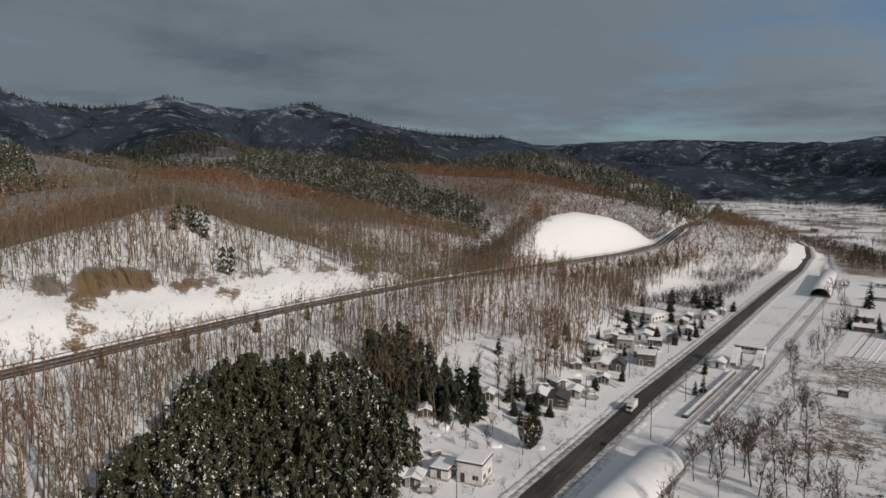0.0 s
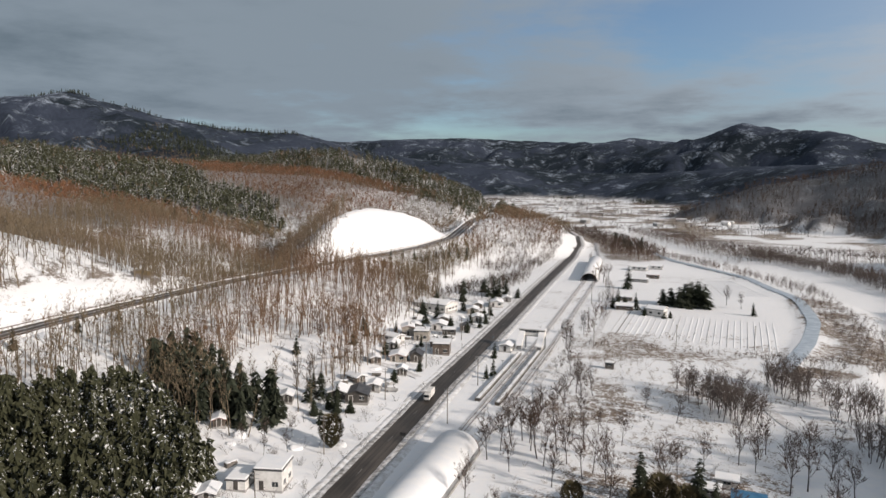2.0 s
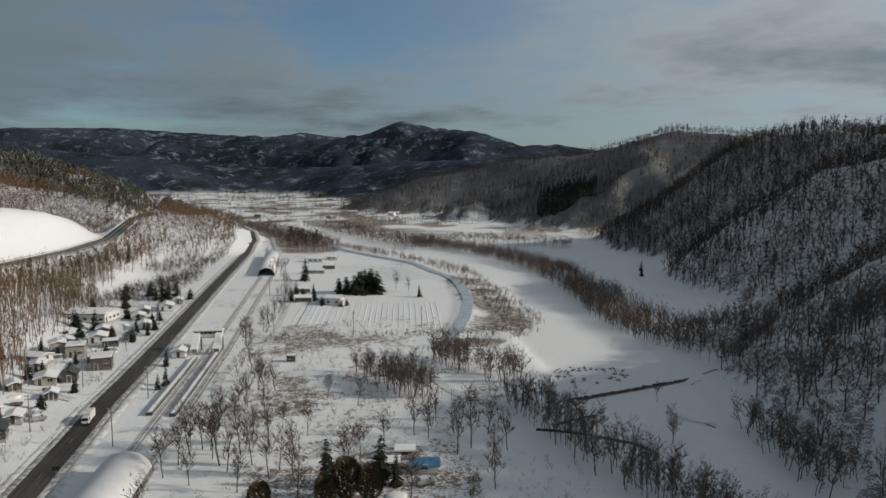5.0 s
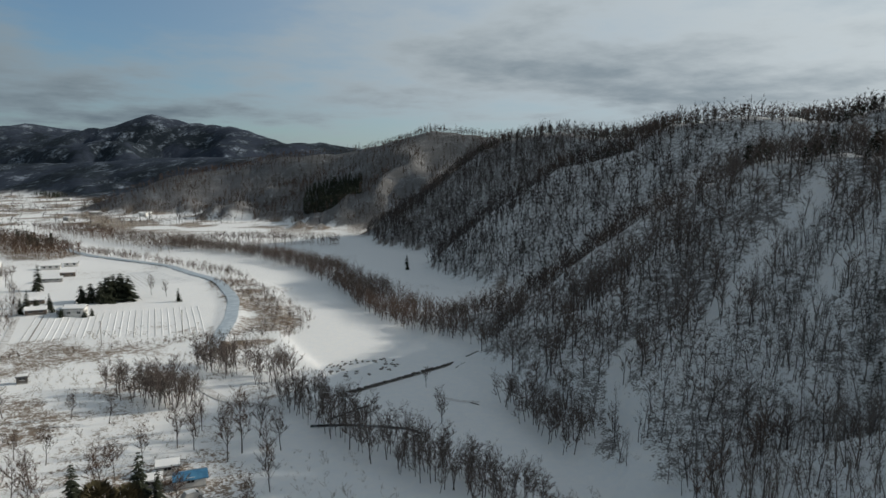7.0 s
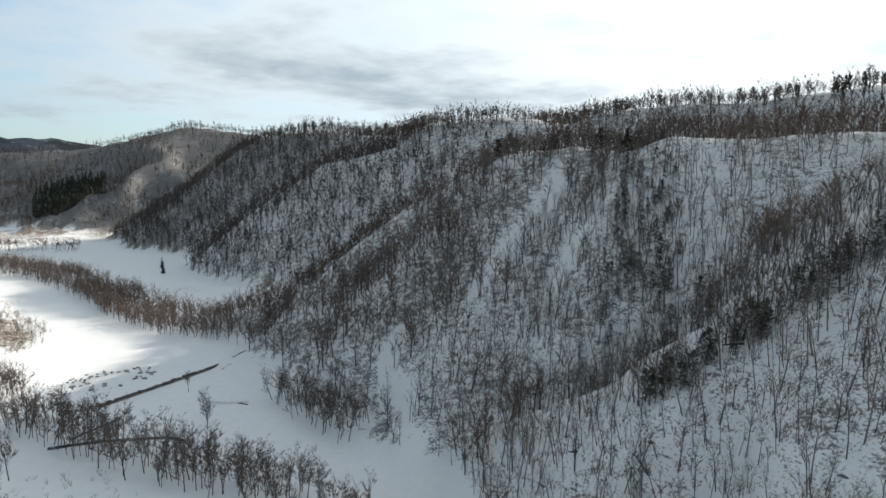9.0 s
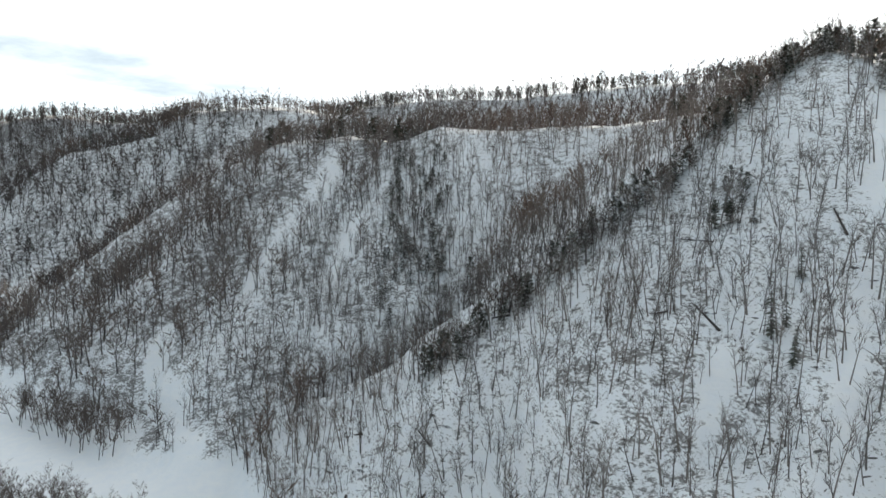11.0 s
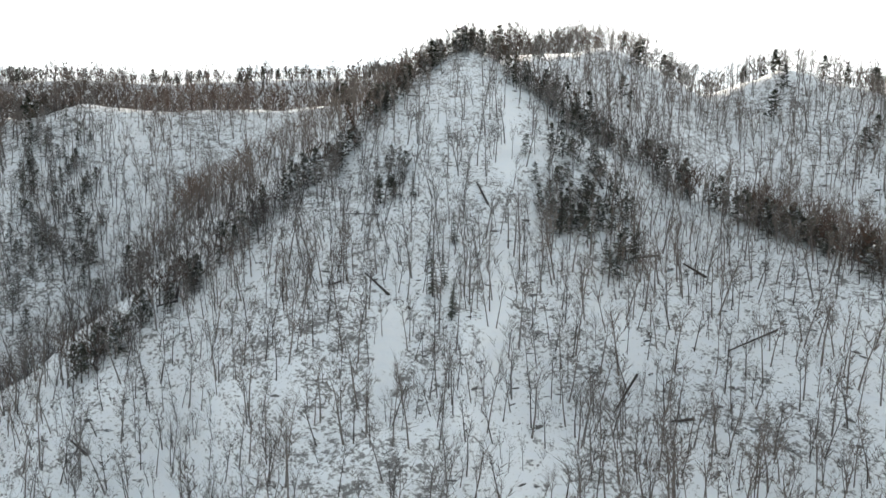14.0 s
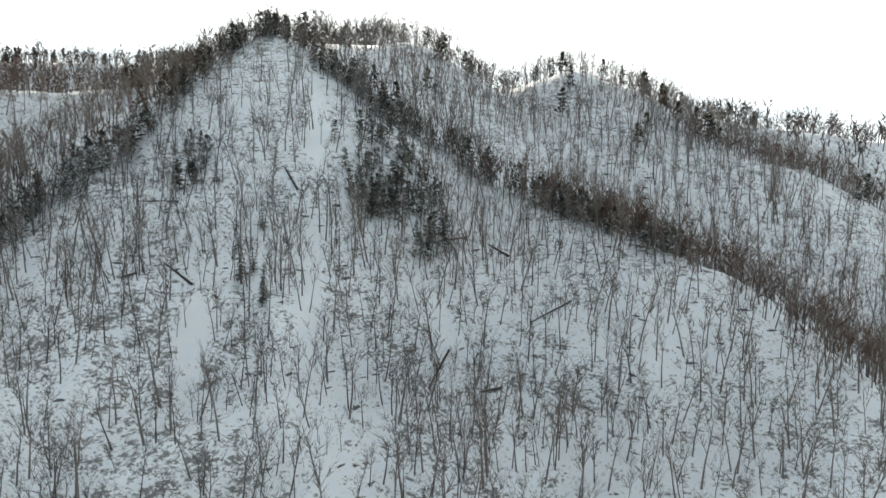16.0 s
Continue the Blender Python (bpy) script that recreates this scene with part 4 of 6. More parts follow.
    scatter("larches", far_shapes, p, [BARK_WARM, TWIG_RED], "leafless rust-red larches in a plantation on the hillside", "trees", 0.02)
    p = sow(7, -760, -140, 0, 1200, 5.3, (8, 13), lambda x, y, z: green(x, y, z) * (1 - 0.9 * away_from_camera(x, y)))
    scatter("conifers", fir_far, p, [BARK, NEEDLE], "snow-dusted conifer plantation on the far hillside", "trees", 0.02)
    p = sow(8, -1300, -200, 100, 1700, 15.0, (11, 16), lambda x, y, z: wooded(x, y, z) * seen(x, y) * ((x < -760) | (y > 1200)))
    cut = conifer_share(p[:, 0], p[:, 1], p[:, 2]) > 0.4
    scatter("conifers", fir_far, p[cut], [BARK, NEEDLE_DARK], "dark conifers on distant foothills", "trees", 0.02)
    scatter("leafless_trees", far_shapes, p[~cut], warm, "bare trees on distant foothills", "trees", 0.02)
    p = sow(20, -2200, -850, 850, 2350, 13.0, (8, 15), lambda x, y, z: (along(x, y, FAR_HILLS[3][0])[0] < 40) * 0.9 * step(fbm(x, y, 120, 68, 2), 0.35, 0.6), 1.5)
    scatter("conifers", fir_far, p, [BARK, NEEDLE_DARK], "ragged firs along the crest of the western mountains", "trees", 0.03)
    # the plantation below the expressway, and older pines at its edge
    p = sow(9, -175, -60, 40, 190, 2.05, (6, 9.5), lambda x, y, z: 0.97 * inside(x, y, PLANT_AREA))
    scatter("spruce_plantation", fir_near, p, [BARK, NEEDLE], "dense plantation of young spruces dusted with snow", "trees", 0.02)
    p = sow(11, -135, -80, 130, 190, 3.4, (8, 12), lambda x, y, z: (along(x, y, [(-126, 168), (-104, 152), (-92, 154)])[0] < 8) * 0.9)
    scatter("pine_grove", fir_near, p, [BARK, NEEDLE_DARK], "dark green pines at the edge of the village", "trees", 0.03)
    # the valley floor: belts along the river and thickets between the fields
    belt = lambda pts, w: (lambda x, y, z: (along(x, y, pts)[0] < w) * (0.4 + 0.6 * step(fbm(x, y, 12, 91, 2), 0.3, 0.55)))
    groves = [
        (belt([(60, 180), (63, 165), (66, 140), (71, 124), (73, 115), (78, 92)], 6.5), 2.5, (6, 10.5)),
        (belt([(112, 150), (110, 136), (106, 117)], 5), 2.6, (7, 10.5)),
        (belt([(19, 214), (26, 206), (31, 196)], 7.0), 2.2, (8, 11)),
        (belt([(49, 228), (54, 214), (61, 204)], 6.5), 2.2, (8, 11)),
        (belt([(50, 187), (56, 187)], 3), 3.0, (5, 8)),
        (belt([(98, 617), (119, 591), (141, 550), (154, 490), (162, 430), (156, 363), (145, 300), (141, 270), (144, 228), (150, 201)], 12), 2.5, (6, 10.5)),
        (belt([(96, 400), (98, 340), (96, 290), (84, 268), (60, 254)], 10), 2.5, (1.8, 4.5)),
        (belt([(-60, 830), (-31, 748), (-6, 670), (8, 590)], 24), 3.4, (6, 10)),
        (belt([(19, 882), (56, 757), (84, 659), (101, 599)], 22), 3.5, (5, 9)),
        (belt([(96, 640), (125, 640), (165, 632), (200, 605), (222, 575)], 13), 3.3, (6, 10)),
        (belt([(34, 600), (60, 540), (92, 470), (104, 420)], 8), 3.0, (3, 7)),
        (belt([(-104, 335), (-88, 385), (-76, 415), (-70, 440)], 8), 2.8, (4, 8)),
        (belt([(-120, 400), (-128, 440), (-122, 480)], 7), 3.0, (4, 8)),
        (belt([(-72, 470), (-66, 540), (-62, 600)], 6), 3.0, (3, 7)),
        (belt([(-94, 468), (-86, 520), (-80, 580)], 10), 3.2, (3, 7)),
        (belt([(-84, 360), (-72, 395), (-66, 430)], 5), 2.8, (2, 5)),
        (belt([(-12, 270), (20, 270), (55, 266)], 4), 2.2, (1.2, 3.2)),
        (belt([(-16, 285), (-12, 330), (-10, 420)], 4), 4.0, (3, 7)),
        (belt([(-20, 190), (-17, 240)], 4), 5.0, (4, 7)),
        (belt([(2, 182), (20, 178), (40, 186)], 6), 5.5, (1.5, 4)),
    ]
    plain = sow(690, -420, 420, 850, 2300, 8.0, (7, 12), lambda x, y, z: (z < 6) * step(np.abs(fbm(x * 0.4, y, 90, 95, 3) - 0.5), 0.08, 0.0) * 0.95)
    scatter("hedgerow_trees", far_shapes, plain, wood, "dark rows of trees across the distant snowy plain", "trees", 0.05)
    p = sow(22, -225, -180, 40, 240, 1.5, (0.6, 1.9),
            lambda x, y, z: (0.06 + step(np.sin(z * 2 * math.pi / 4.5 + 1.2), 0.2, 0.7)) * step(fbm(x, y, 12, 98, 3), 0.36, 0.56) * 0.75 * (np.abs(x + 200) < 18), 0.05)
    scatter("slope_shrubs", scrub_shapes, p, warm, "brown shrubs in rows on the terraced snowy cut", "shrubs", 0.1)
    p = sow(13, -112, -60, 100, 380, 3.0, (0.7, 2.6), lambda x, y, z: step(fbm(x, y, 16, 97, 3), 0.42, 0.6) * (z < 9) * 0.75, 0.05)
    scatter("garden_shrubs", scrub_shapes, p, [BARK, TWIG_BROWN], "bare garden shrubs and stalks in the village snow", "shrubs", 0.1)
    p = sow(14, -35, 60, 95, 300, 3.0, (0.6, 2.0), lambda x, y, z: step(fbm(x, y, 22, 99, 3), 0.45, 0.6) * (z < 3) * 0.8, 0.05)
    scatter("meadow_shrubs", scrub_shapes, p, warm, "brown stalks and shrubs across the snowy meadows", "shrubs", 0.1)
    rows = [sow(600 + i, -140, 240, 80, 900, sp, size, lambda x, y, z, f=f: f(x, y, z) * (z < 14)) for i, (f, sp, size) in enumerate(groves)]
    brown = [BARK, TWIG_ROSE]
    scatter("riverside_trees", grove_shapes, np.concatenate(rows[:4]), brown, "bare brown trees in groves by the frozen river", "trees", 0.08)
    scatter("riverside_trees", thicket_shapes, rows[5], brown, "dark belt of bare trees between the river and the hills", "trees", 0.08)
    scatter("riverside_trees", thicket_shapes, np.concatenate(rows[4:5] + rows[6:7] + rows[10:]), [BARK_WARM, TWIG_BROWN], "bare brown trees and thickets in belts along the river", "trees", 0.08)
    scatter("riverside_trees", far_shapes, np.concatenate(rows[7:10]), [BARK_WARM, TWIG_BROWN], "brown woods filling the river bend beyond the village", "trees", 0.08)
    p = sow(15, -40, 40, 560, 860, 6.0, (7, 11), lambda x, y, z: (along(x, y, [(6, 640), (2, 690), (-20, 760)])[0] < 9) * (z < 6) * 0.5)
    scatter("conifers", fir_mid, p, [BARK, NEEDLE_DARK], "dark conifers in the woods beyond the village", "trees", 0.02)
    p = sow(28, 300, 420, 780, 990, 5.0, (9, 14), lambda x, y, z: (conifer_share(x, y, z) > 0.5) * (z > 3) * 0.95)
    scatter("conifers", fir_far, p, [BARK, NEEDLE_DARK], "black-green conifer stand on the hill beyond the snowfield", "trees", 0.02)
    p = sow(16, -420, 260, 900, 2500, 9.0, (8, 12),
            lambda x, y, z: (z < 6) * np.maximum(along(x, y, [(120, 1560), (150, 1300), (130, 1200)])[0] < 22, along(x, y, [(-330, 2380), (-60, 2330), (60, 1900)])[0] < 20) * 0.7)
    scatter("conifers", fir_far, p, [BARK, NEEDLE_DARK], "dark shelter belts at the edge of the far plain", "trees", 0.02)


forest()


# ---- building blocks ----
def part(name, bm, mat, parent=None, label="", smooth=False):
    """Links a bmesh as one mesh object under a thing or a part."""
    me = bpy.data.meshes.new(name)
    if smooth:
        for f in bm.faces:
            f.smooth = True
    bm.to_mesh(me)
    bm.free()
    me.materials.append(mat)
    ob = new(name, me)
    if parent is not None:
        ob.parent = parent
    return tagged(ob, label)


def base(name, x, y, z, turn, label, category, group="", kind=""):
    ob = new(name)
    ob.empty_display_size = 0.5
    ob.matrix_world = pose(x, y, z, 0, 0, turn)
    return tagged(ob, label, category, group, kind)


def box(bm, x0, x1, y0, y1, z0, z1, bevel=0.0):
    m = Matrix.LocRotScale(((x0 + x1) / 2, (y0 + y1) / 2, (z0 + z1) / 2), None, (x1 - x0, y1 - y0, z1 - z0))
    r = bmesh.ops.create_cube(bm, size=1.0, matrix=m)
    if bevel:
        edges = list({e for v in r["verts"] for e in v.link_edges})
        bmesh.ops.bevel(bm, geom=edges, offset=bevel, segments=2, affect="EDGES", profile=0.5)
    return bm


def boxes(*rows, bevel=0.0):
    bm = bmesh.new()
    for row in rows:
        box(bm, *row, bevel=bevel)
    return bm


def rod(bm, a, b, r0, r1=None, sides=8):
    a, b = Vector(a), Vector(b)
    d = b - a
    m = Matrix.Translation((a + b) / 2) @ d.to_track_quat("Z", "Y").to_matrix().to_4x4()
    bmesh.ops.create_cone(bm, cap_ends=True, segments=sides, radius1=r0, radius2=r0 if r1 is None else r1, depth=d.length, matrix=m)
    return bm


def prism(bm, profile, y0, y1):
    """A solid with that outline in x and z, drawn out along y."""
    a = [bm.verts.new((x, y0, z)) for x, z in profile]
    b = [bm.verts.new((x, y1, z)) for x, z in profile]
    n = len(profile)
    for i in range(n):
        bm.faces.new((a[i], a[(i + 1) % n], b[(i + 1) % n], b[i]))
    bm.faces.new(a[::-1])
    bm.faces.new(b)
    bmesh.ops.recalc_face_normals(bm, faces=bm.faces)
    return bm


def offset_line(pts, off, every=6.0):
    """Points beside a line, resampled."""
    p = np.array([q[:2] for q in pts], float)
    s = np.concatenate([[0], np.cumsum(np.hypot(*np.diff(p, axis=0).T))])
    # ease the corners
    n = max(4, int(s[-1] / every))
    t = np.linspace(0, s[-1], n)
    q = np.stack([np.interp(t, s, p[:, 0]), np.interp(t, s, p[:, 1])], -1)
    for _ in range(3):
        q[1:-1] = 0.25 * q[:-2] + 0.5 * q[1:-1] + 0.25 * q[2:]
    d = np.gradient(q, axis=0)
    d /= np.hypot(d[:, 0], d[:, 1])[:, None]
    return q + np.stack([d[:, 1], -d[:, 0]], -1) * off


def strip(name, pts, profile, mat, label, category, kind="structure", lift=0.0, level=None, wave=0.0, every=5.0, parent=None):
    """A band that follows the ground along pts; profile: rows of offset to the right and height."""
    sides = [offset_line(pts, o, every) for o, _ in profile]
    mid = offset_line(pts, 0, every)
    zc = land(mid[:, 0], mid[:, 1]) if level is None else np.full(len(mid), level)
    rng = np.random.default_rng(int(abs(pts[0][0]) * 7 + len(pts)))
    V = []
    for (o, h), q in zip(profile, sides):
        jitter = rng.uniform(-1, 1, len(q)) * wave * (1 if h > 0.15 else 0.3)
        V.append(np.column_stack([q, zc + h + lift + jitter]))
    V = np.stack(V, 1)
    n, k = V.shape[:2]
    i, j = np.meshgrid(np.arange(n - 1), np.arange(k - 1), indexing="ij")
    F = np.stack([i * k + j, i * k + j + 1, (i + 1) * k + j + 1, (i + 1) * k + j], -1).reshape(-1, 4)
    me = mesh_of(name, V.reshape(-1, 3), F, [mat], smooth=wave > 0)
    ob = new(name, me)
    if parent:
        ob.parent = parent
        return ob
    return tagged(ob, label, category, kind=kind)


def paint(name, a, b, rough=0.7):
    return mottled(name, a, b, 0.7, rough, 9.0, 0.15)


WALL_WHITE = paint("white_siding", (0.55, 0.54, 0.52), (0.74, 0.73, 0.71))
WALL_BROWN = paint("brown_siding", (0.075, 0.058, 0.046), (0.14, 0.112, 0.09))
WALL_GREY = paint("grey_siding", (0.26, 0.26, 0.26), (0.40, 0.40, 0.39))
WALL_BEIGE = paint("beige_siding", (0.27, 0.245, 0.21), (0.40, 0.37, 0.33))
WALL_DARK = paint("dark_boards", (0.035, 0.032, 0.030), (0.085, 0.075, 0.065))
ROOF_BLUE = paint("blue_sheet_roof", (0.035, 0.13, 0.25), (0.07, 0.21, 0.36), 0.5)
ROOF_DARK = paint("dark_sheet_roof", (0.04, 0.04, 0.043), (0.09, 0.09, 0.095), 0.5)
ROOF_RED = paint("rust_red_roof", (0.14, 0.06, 0.045), (0.25, 0.12, 0.09), 0.6)
WATER = mottled("dark_open_water", (0.012, 0.016, 0.018), (0.04, 0.048, 0.05), 0.5, 0.15)
SOIL = mottled("frozen_soil", (0.10, 0.085, 0.07), (0.45, 0.44, 0.43), 0.6)
ICE = mottled("packed_ice", (0.34, 0.41, 0.48), (0.50, 0.56, 0.62), 0.3, 0.5)
WOODPOLE = mottled("weathered_pole", (0.12, 0.105, 0.09), (0.24, 0.22, 0.20), 1.5)

# ---- roads ----
strip("road", HIGHWAY, [(-3.2, 0), (0, 0.10), (3.2, 0)], ASPHALT, "wet dark two-lane highway cleared of snow", "road", lift=0.22)
for o in (-3.7, 3.7):
    strip("slush", HIGHWAY, [(o - 0.8, 0), (o - 0.3, 0.1), (o + 0.3, 0.1), (o + 0.8, 0)], SLUSH, "dirty slush along the edge of the highway", "slush",
          lift=0.22, wave=0.05, every=2.5)
for o in (-5.6, 5.6):
    strip("snow_bank", HIGHWAY, [(o - 1.3, -0.1), (o - 0.7, 0.14), (o - 0.1, 0.26), (o + 0.6, 0.16), (o + 1.3, -0.1)], TROD,
          "low ploughed bank of dirty snow beside the highway", "snow bank", lift=0.06, wave=0.17, every=1.6)
centre = offset_line(HIGHWAY, 0, 5.0)
for i in range(0, len(centre) - 1, 4):
    (x0, y0), (x1, y1) = centre[i], centre[i + 1]
    if not 60 < y0 < 560:
        continue
    dash = boxes((-0.06, 0.06, -1.6, 1.6, 0, 0.012))
    ob = part("lane_mark", dash, LINE)
    ob.matrix_world = pose((x0 + x1) / 2, (y0 + y1) / 2, land1((x0 + x1) / 2, (y0 + y1) / 2) + 0.325, 0, 0, -math.degrees(math.atan2(x1 - x0, y1 - y0)))
    ob.parent = bpy.data.objects["road"]
strip("expressway", EXPRESSWAY, [(-5.0, 0), (0, 0.1), (5.0, 0)], ASPHALT, "dark cleared expressway on a snowy embankment", "road", lift=0.3)
for o in (-1.2, 2.6):
    strip("slush", EXPRESSWAY, [(o - 0.5, 0), (o, 0.03), (o + 0.5, 0)], SLUSH, "thin slush between the wheel tracks of the expressway", "slush", lift=0.42)
for o in (-5.9, 5.9):
    strip("snow_bank", EXPRESSWAY, [(o - 0.9, -0.1), (o - 0.3, 0.55), (o + 0.3, 0.6), (o + 0.9, -0.1)], SNOW,
          "low snow bank along the expressway", "snow bank", lift=0.2, wave=0.1, every=3.0)


def guard_rail(off, y0, y1):
    pts = offset_line(EXPRESSWAY, off, 6.0)
    pts = pts[(pts[:, 1] > y0) & (pts[:, 1] < y1)]
    root = base("guard_rail", *pts[0], 18.0, 0, "grey steel guard rail along the snowy expressway", "guard rail")
    x0, y00 = pts[0]
    bm = bmesh.new()
    for a, b in zip(pts[:-1], pts[1:]):
        rod(bm, (a[0] - x0, a[1] - y00, 0.62), (b[0] - x0, b[1] - y00, 0.62), 0.13, sides=6)
    part("beam", bm, RUST, root)
    post = None
    for q in pts:
        if post is None:
            ob = post = part("post", rod(bmesh.new(), (0, 0, -0.5), (0, 0, 0.75), 0.07), STEEL, root)
        else:
            ob = new("post", post.data)
            ob.parent = root
        ob.location = (q[0] - x0, q[1] - y00, 0)


guard_rail(5.4, 20, 640)
guard_rail(-5.4, 20, 640)
strip("retaining_wall", [p for p in EXPRESSWAY if 300 < p[1] < 560], [(6.6, -0.6), (6.6, 0.9), (7.0, 0.9), (7.0, -5.5)], CONCRETE,
      "stained concrete wall carrying the expressway past the bare hill", "wall", lift=0.0)
strip("dyke_road", DYKE, [(-2.8, 0), (0, 0.06), (2.8, 0)], ICE, "bluish packed-ice road on the river dyke", "road", lift=0.12)
strip("lane", [(-24, 236), (-27, 222), (-27, 210), (-24, 196), (-21, 180)], [(-1.4, 0), (1.4, 0)], TROD, "curved snowy farm lane beside the railway", "road", lift=0.15)
strip("lane", [(-14, 262), (-11, 300), (-8, 350), (-9, 420), (-14, 470)], [(-1.3, 0), (1.3, 0)], TROD, "snowy farm lane past the fields", "road", lift=0.15)
strip("lane", [(-64, 205), (-80, 214), (-90, 214), (-97, 206), (-99, 196)], [(-1.4, 0), (1.4, 0)], TROD, "snowy village lane climbing to a cleared slope", "road", lift=0.25)
strip("lane", [(28, 245), (34, 228), (40, 210), (42, 190), (52, 180)], [(-1.6, 0), (1.6, 0)], TROD, "snowy track to the river bank", "road", lift=0.15)

# ---- railway ----
RAIL = [(-50, -60), (-43, 70), (-38, 154), (-31.5, 262), (-24.5, 440), (-27, 560), (-36, 700)]
for off, name in ((-2.4, "main"), (4.2, "passing")):
    strip("track_bed", RAIL, [(off - 1.6, 0.0), (off - 1.0, 0.12), (off + 1.0, 0.12), (off + 1.6, 0.0)], TROD,
          "snow-covered track bed with scraped wheel grooves", "railway track", lift=0.08, every=4.0)
    for side in (-0.53, 0.53):
        o = off + side
        strip("rail", RAIL, [(o - 0.05, 0), (o - 0.045, 0.12), (o + 0.045, 0.12), (o + 0.05, 0)], RUST,
              "rusty steel rail half buried in snow", "rail", lift=0.19, every=4.0)
        strip("groove", RAIL, [(o - 0.16, 0), (o + 0.16, 0)], TROD, "grey scraped groove in the snow beside a rail", "groove", lift=0.215, every=4.0)

def snow_shed(x, y, turn, width, height, length, label):
    """An arched steel shed over the tracks, open at both ends and capped with snow."""
    root = base("snow_shed", x, y, 0, turn, label, "snow shed", "snow sheds over the railway")
    n, r = 28, width / 2

    def arc(scale, up=0.0):
        return [(-r * scale * math.cos(math.pi * i / n), height * scale * math.sin(math.pi * i / n) ** 0.8 + up) for i in range(n + 1)]

    def shell(outer, inner, y0, y1):
        return prism(bmesh.new(), outer + inner[::-1], y0, y1)

    part("shell", shell(arc(1.0), arc(0.97), 0, -length), STEEL, root, "grey corrugated steel arch", True)
    k = int(length / 3)
    top = [(px * 1.0, pz) for px, pz in arc(1.0) if pz > height * 0.30]
    cap = [(px * 1.012, pz + 0.10 + 0.28 * (pz / height) ** 2) for px, pz in top]
    part("snow_cap", shell(cap, [(px * 0.999, pz + 0.012) for px, pz in top], -0.35, -length + 0.3), SNOW, root, "smooth white snow on the arch", True)
    part("rim", shell(arc(1.02), arc(0.94), 0.12, -0.14), RUST, root, "dark weathered front rim")
    rib = None
    for i in range(1, k):
        if rib is None:
            rib = ob = part("rib", shell(arc(0.968), arc(0.935), 0.08, -0.08), RUST, root)
        else:
            ob = new("rib", rib.data)
            ob.parent = root
        ob.location = (0, -i * length / k, 0)
    for sx in (-1, 1):
        part("footing", boxes((sx * r - 0.35, sx * r + 0.35, -length, 0.0, -0.3, 0.55)), CONCRETE, root)


snow_shed(-38.0, 153.5, -3.3, 10.8, 4.8, 64, "long arched steel snow shed over the tracks, covered with smooth snow")
snow_shed(-25.2, 545, 0.6, 10.5, 5.2, 103, "distant arched snow shed with a dark mouth over the railway")


def platform(off, y0, y1, width, label):
    xa, xb = np.interp([y0, y1], [154, 262], [-38, -31.5]) + off
    turn = -math.degrees(math.atan2(xb - xa, y1 - y0))
    ln = math.hypot(xb - xa, y1 - y0)
    root = base("station_platform", xa, y0, 0, turn, label, "platform", "platforms of the halt")
    part("wall", boxes((-width / 2, width / 2, 0, ln, -0.2, 0.85)), WALL_DARK, root, "dark stained platform wall")
    part("edge", boxes((-width / 2 - 0.12, -width / 2 + 0.3, 0, ln, 0.85, 1.0), (width / 2 - 0.3, width / 2 + 0.12, 0, ln, 0.85, 1.0)), CONCRETE, root)
    part("snow", boxes((-width / 2 + 0.32, width / 2 - 0.32, 0.2, ln - 0.2, 0.85, 1.12), bevel=0.08), SNOW, root, "untouched snow on top")
    for i in range(int(ln // 12)):
        post = part("lamp_post", rod(bmesh.new(), (0, 6 + i * 12, 1.0), (0, 6 + i * 12, 4.6), 0.06), STEEL, root)
        part("lamp", boxes((-0.5, 0.5, 5.85 + i * 12, 6.15 + i * 12, 4.5, 4.62)), STEEL, post)


platform(-5.4, 190, 246, 1.6, "side platform of a country halt covered in snow")
platform(1.0, 188, 258, 1.5, "narrow island platform with dark walls between the tracks")


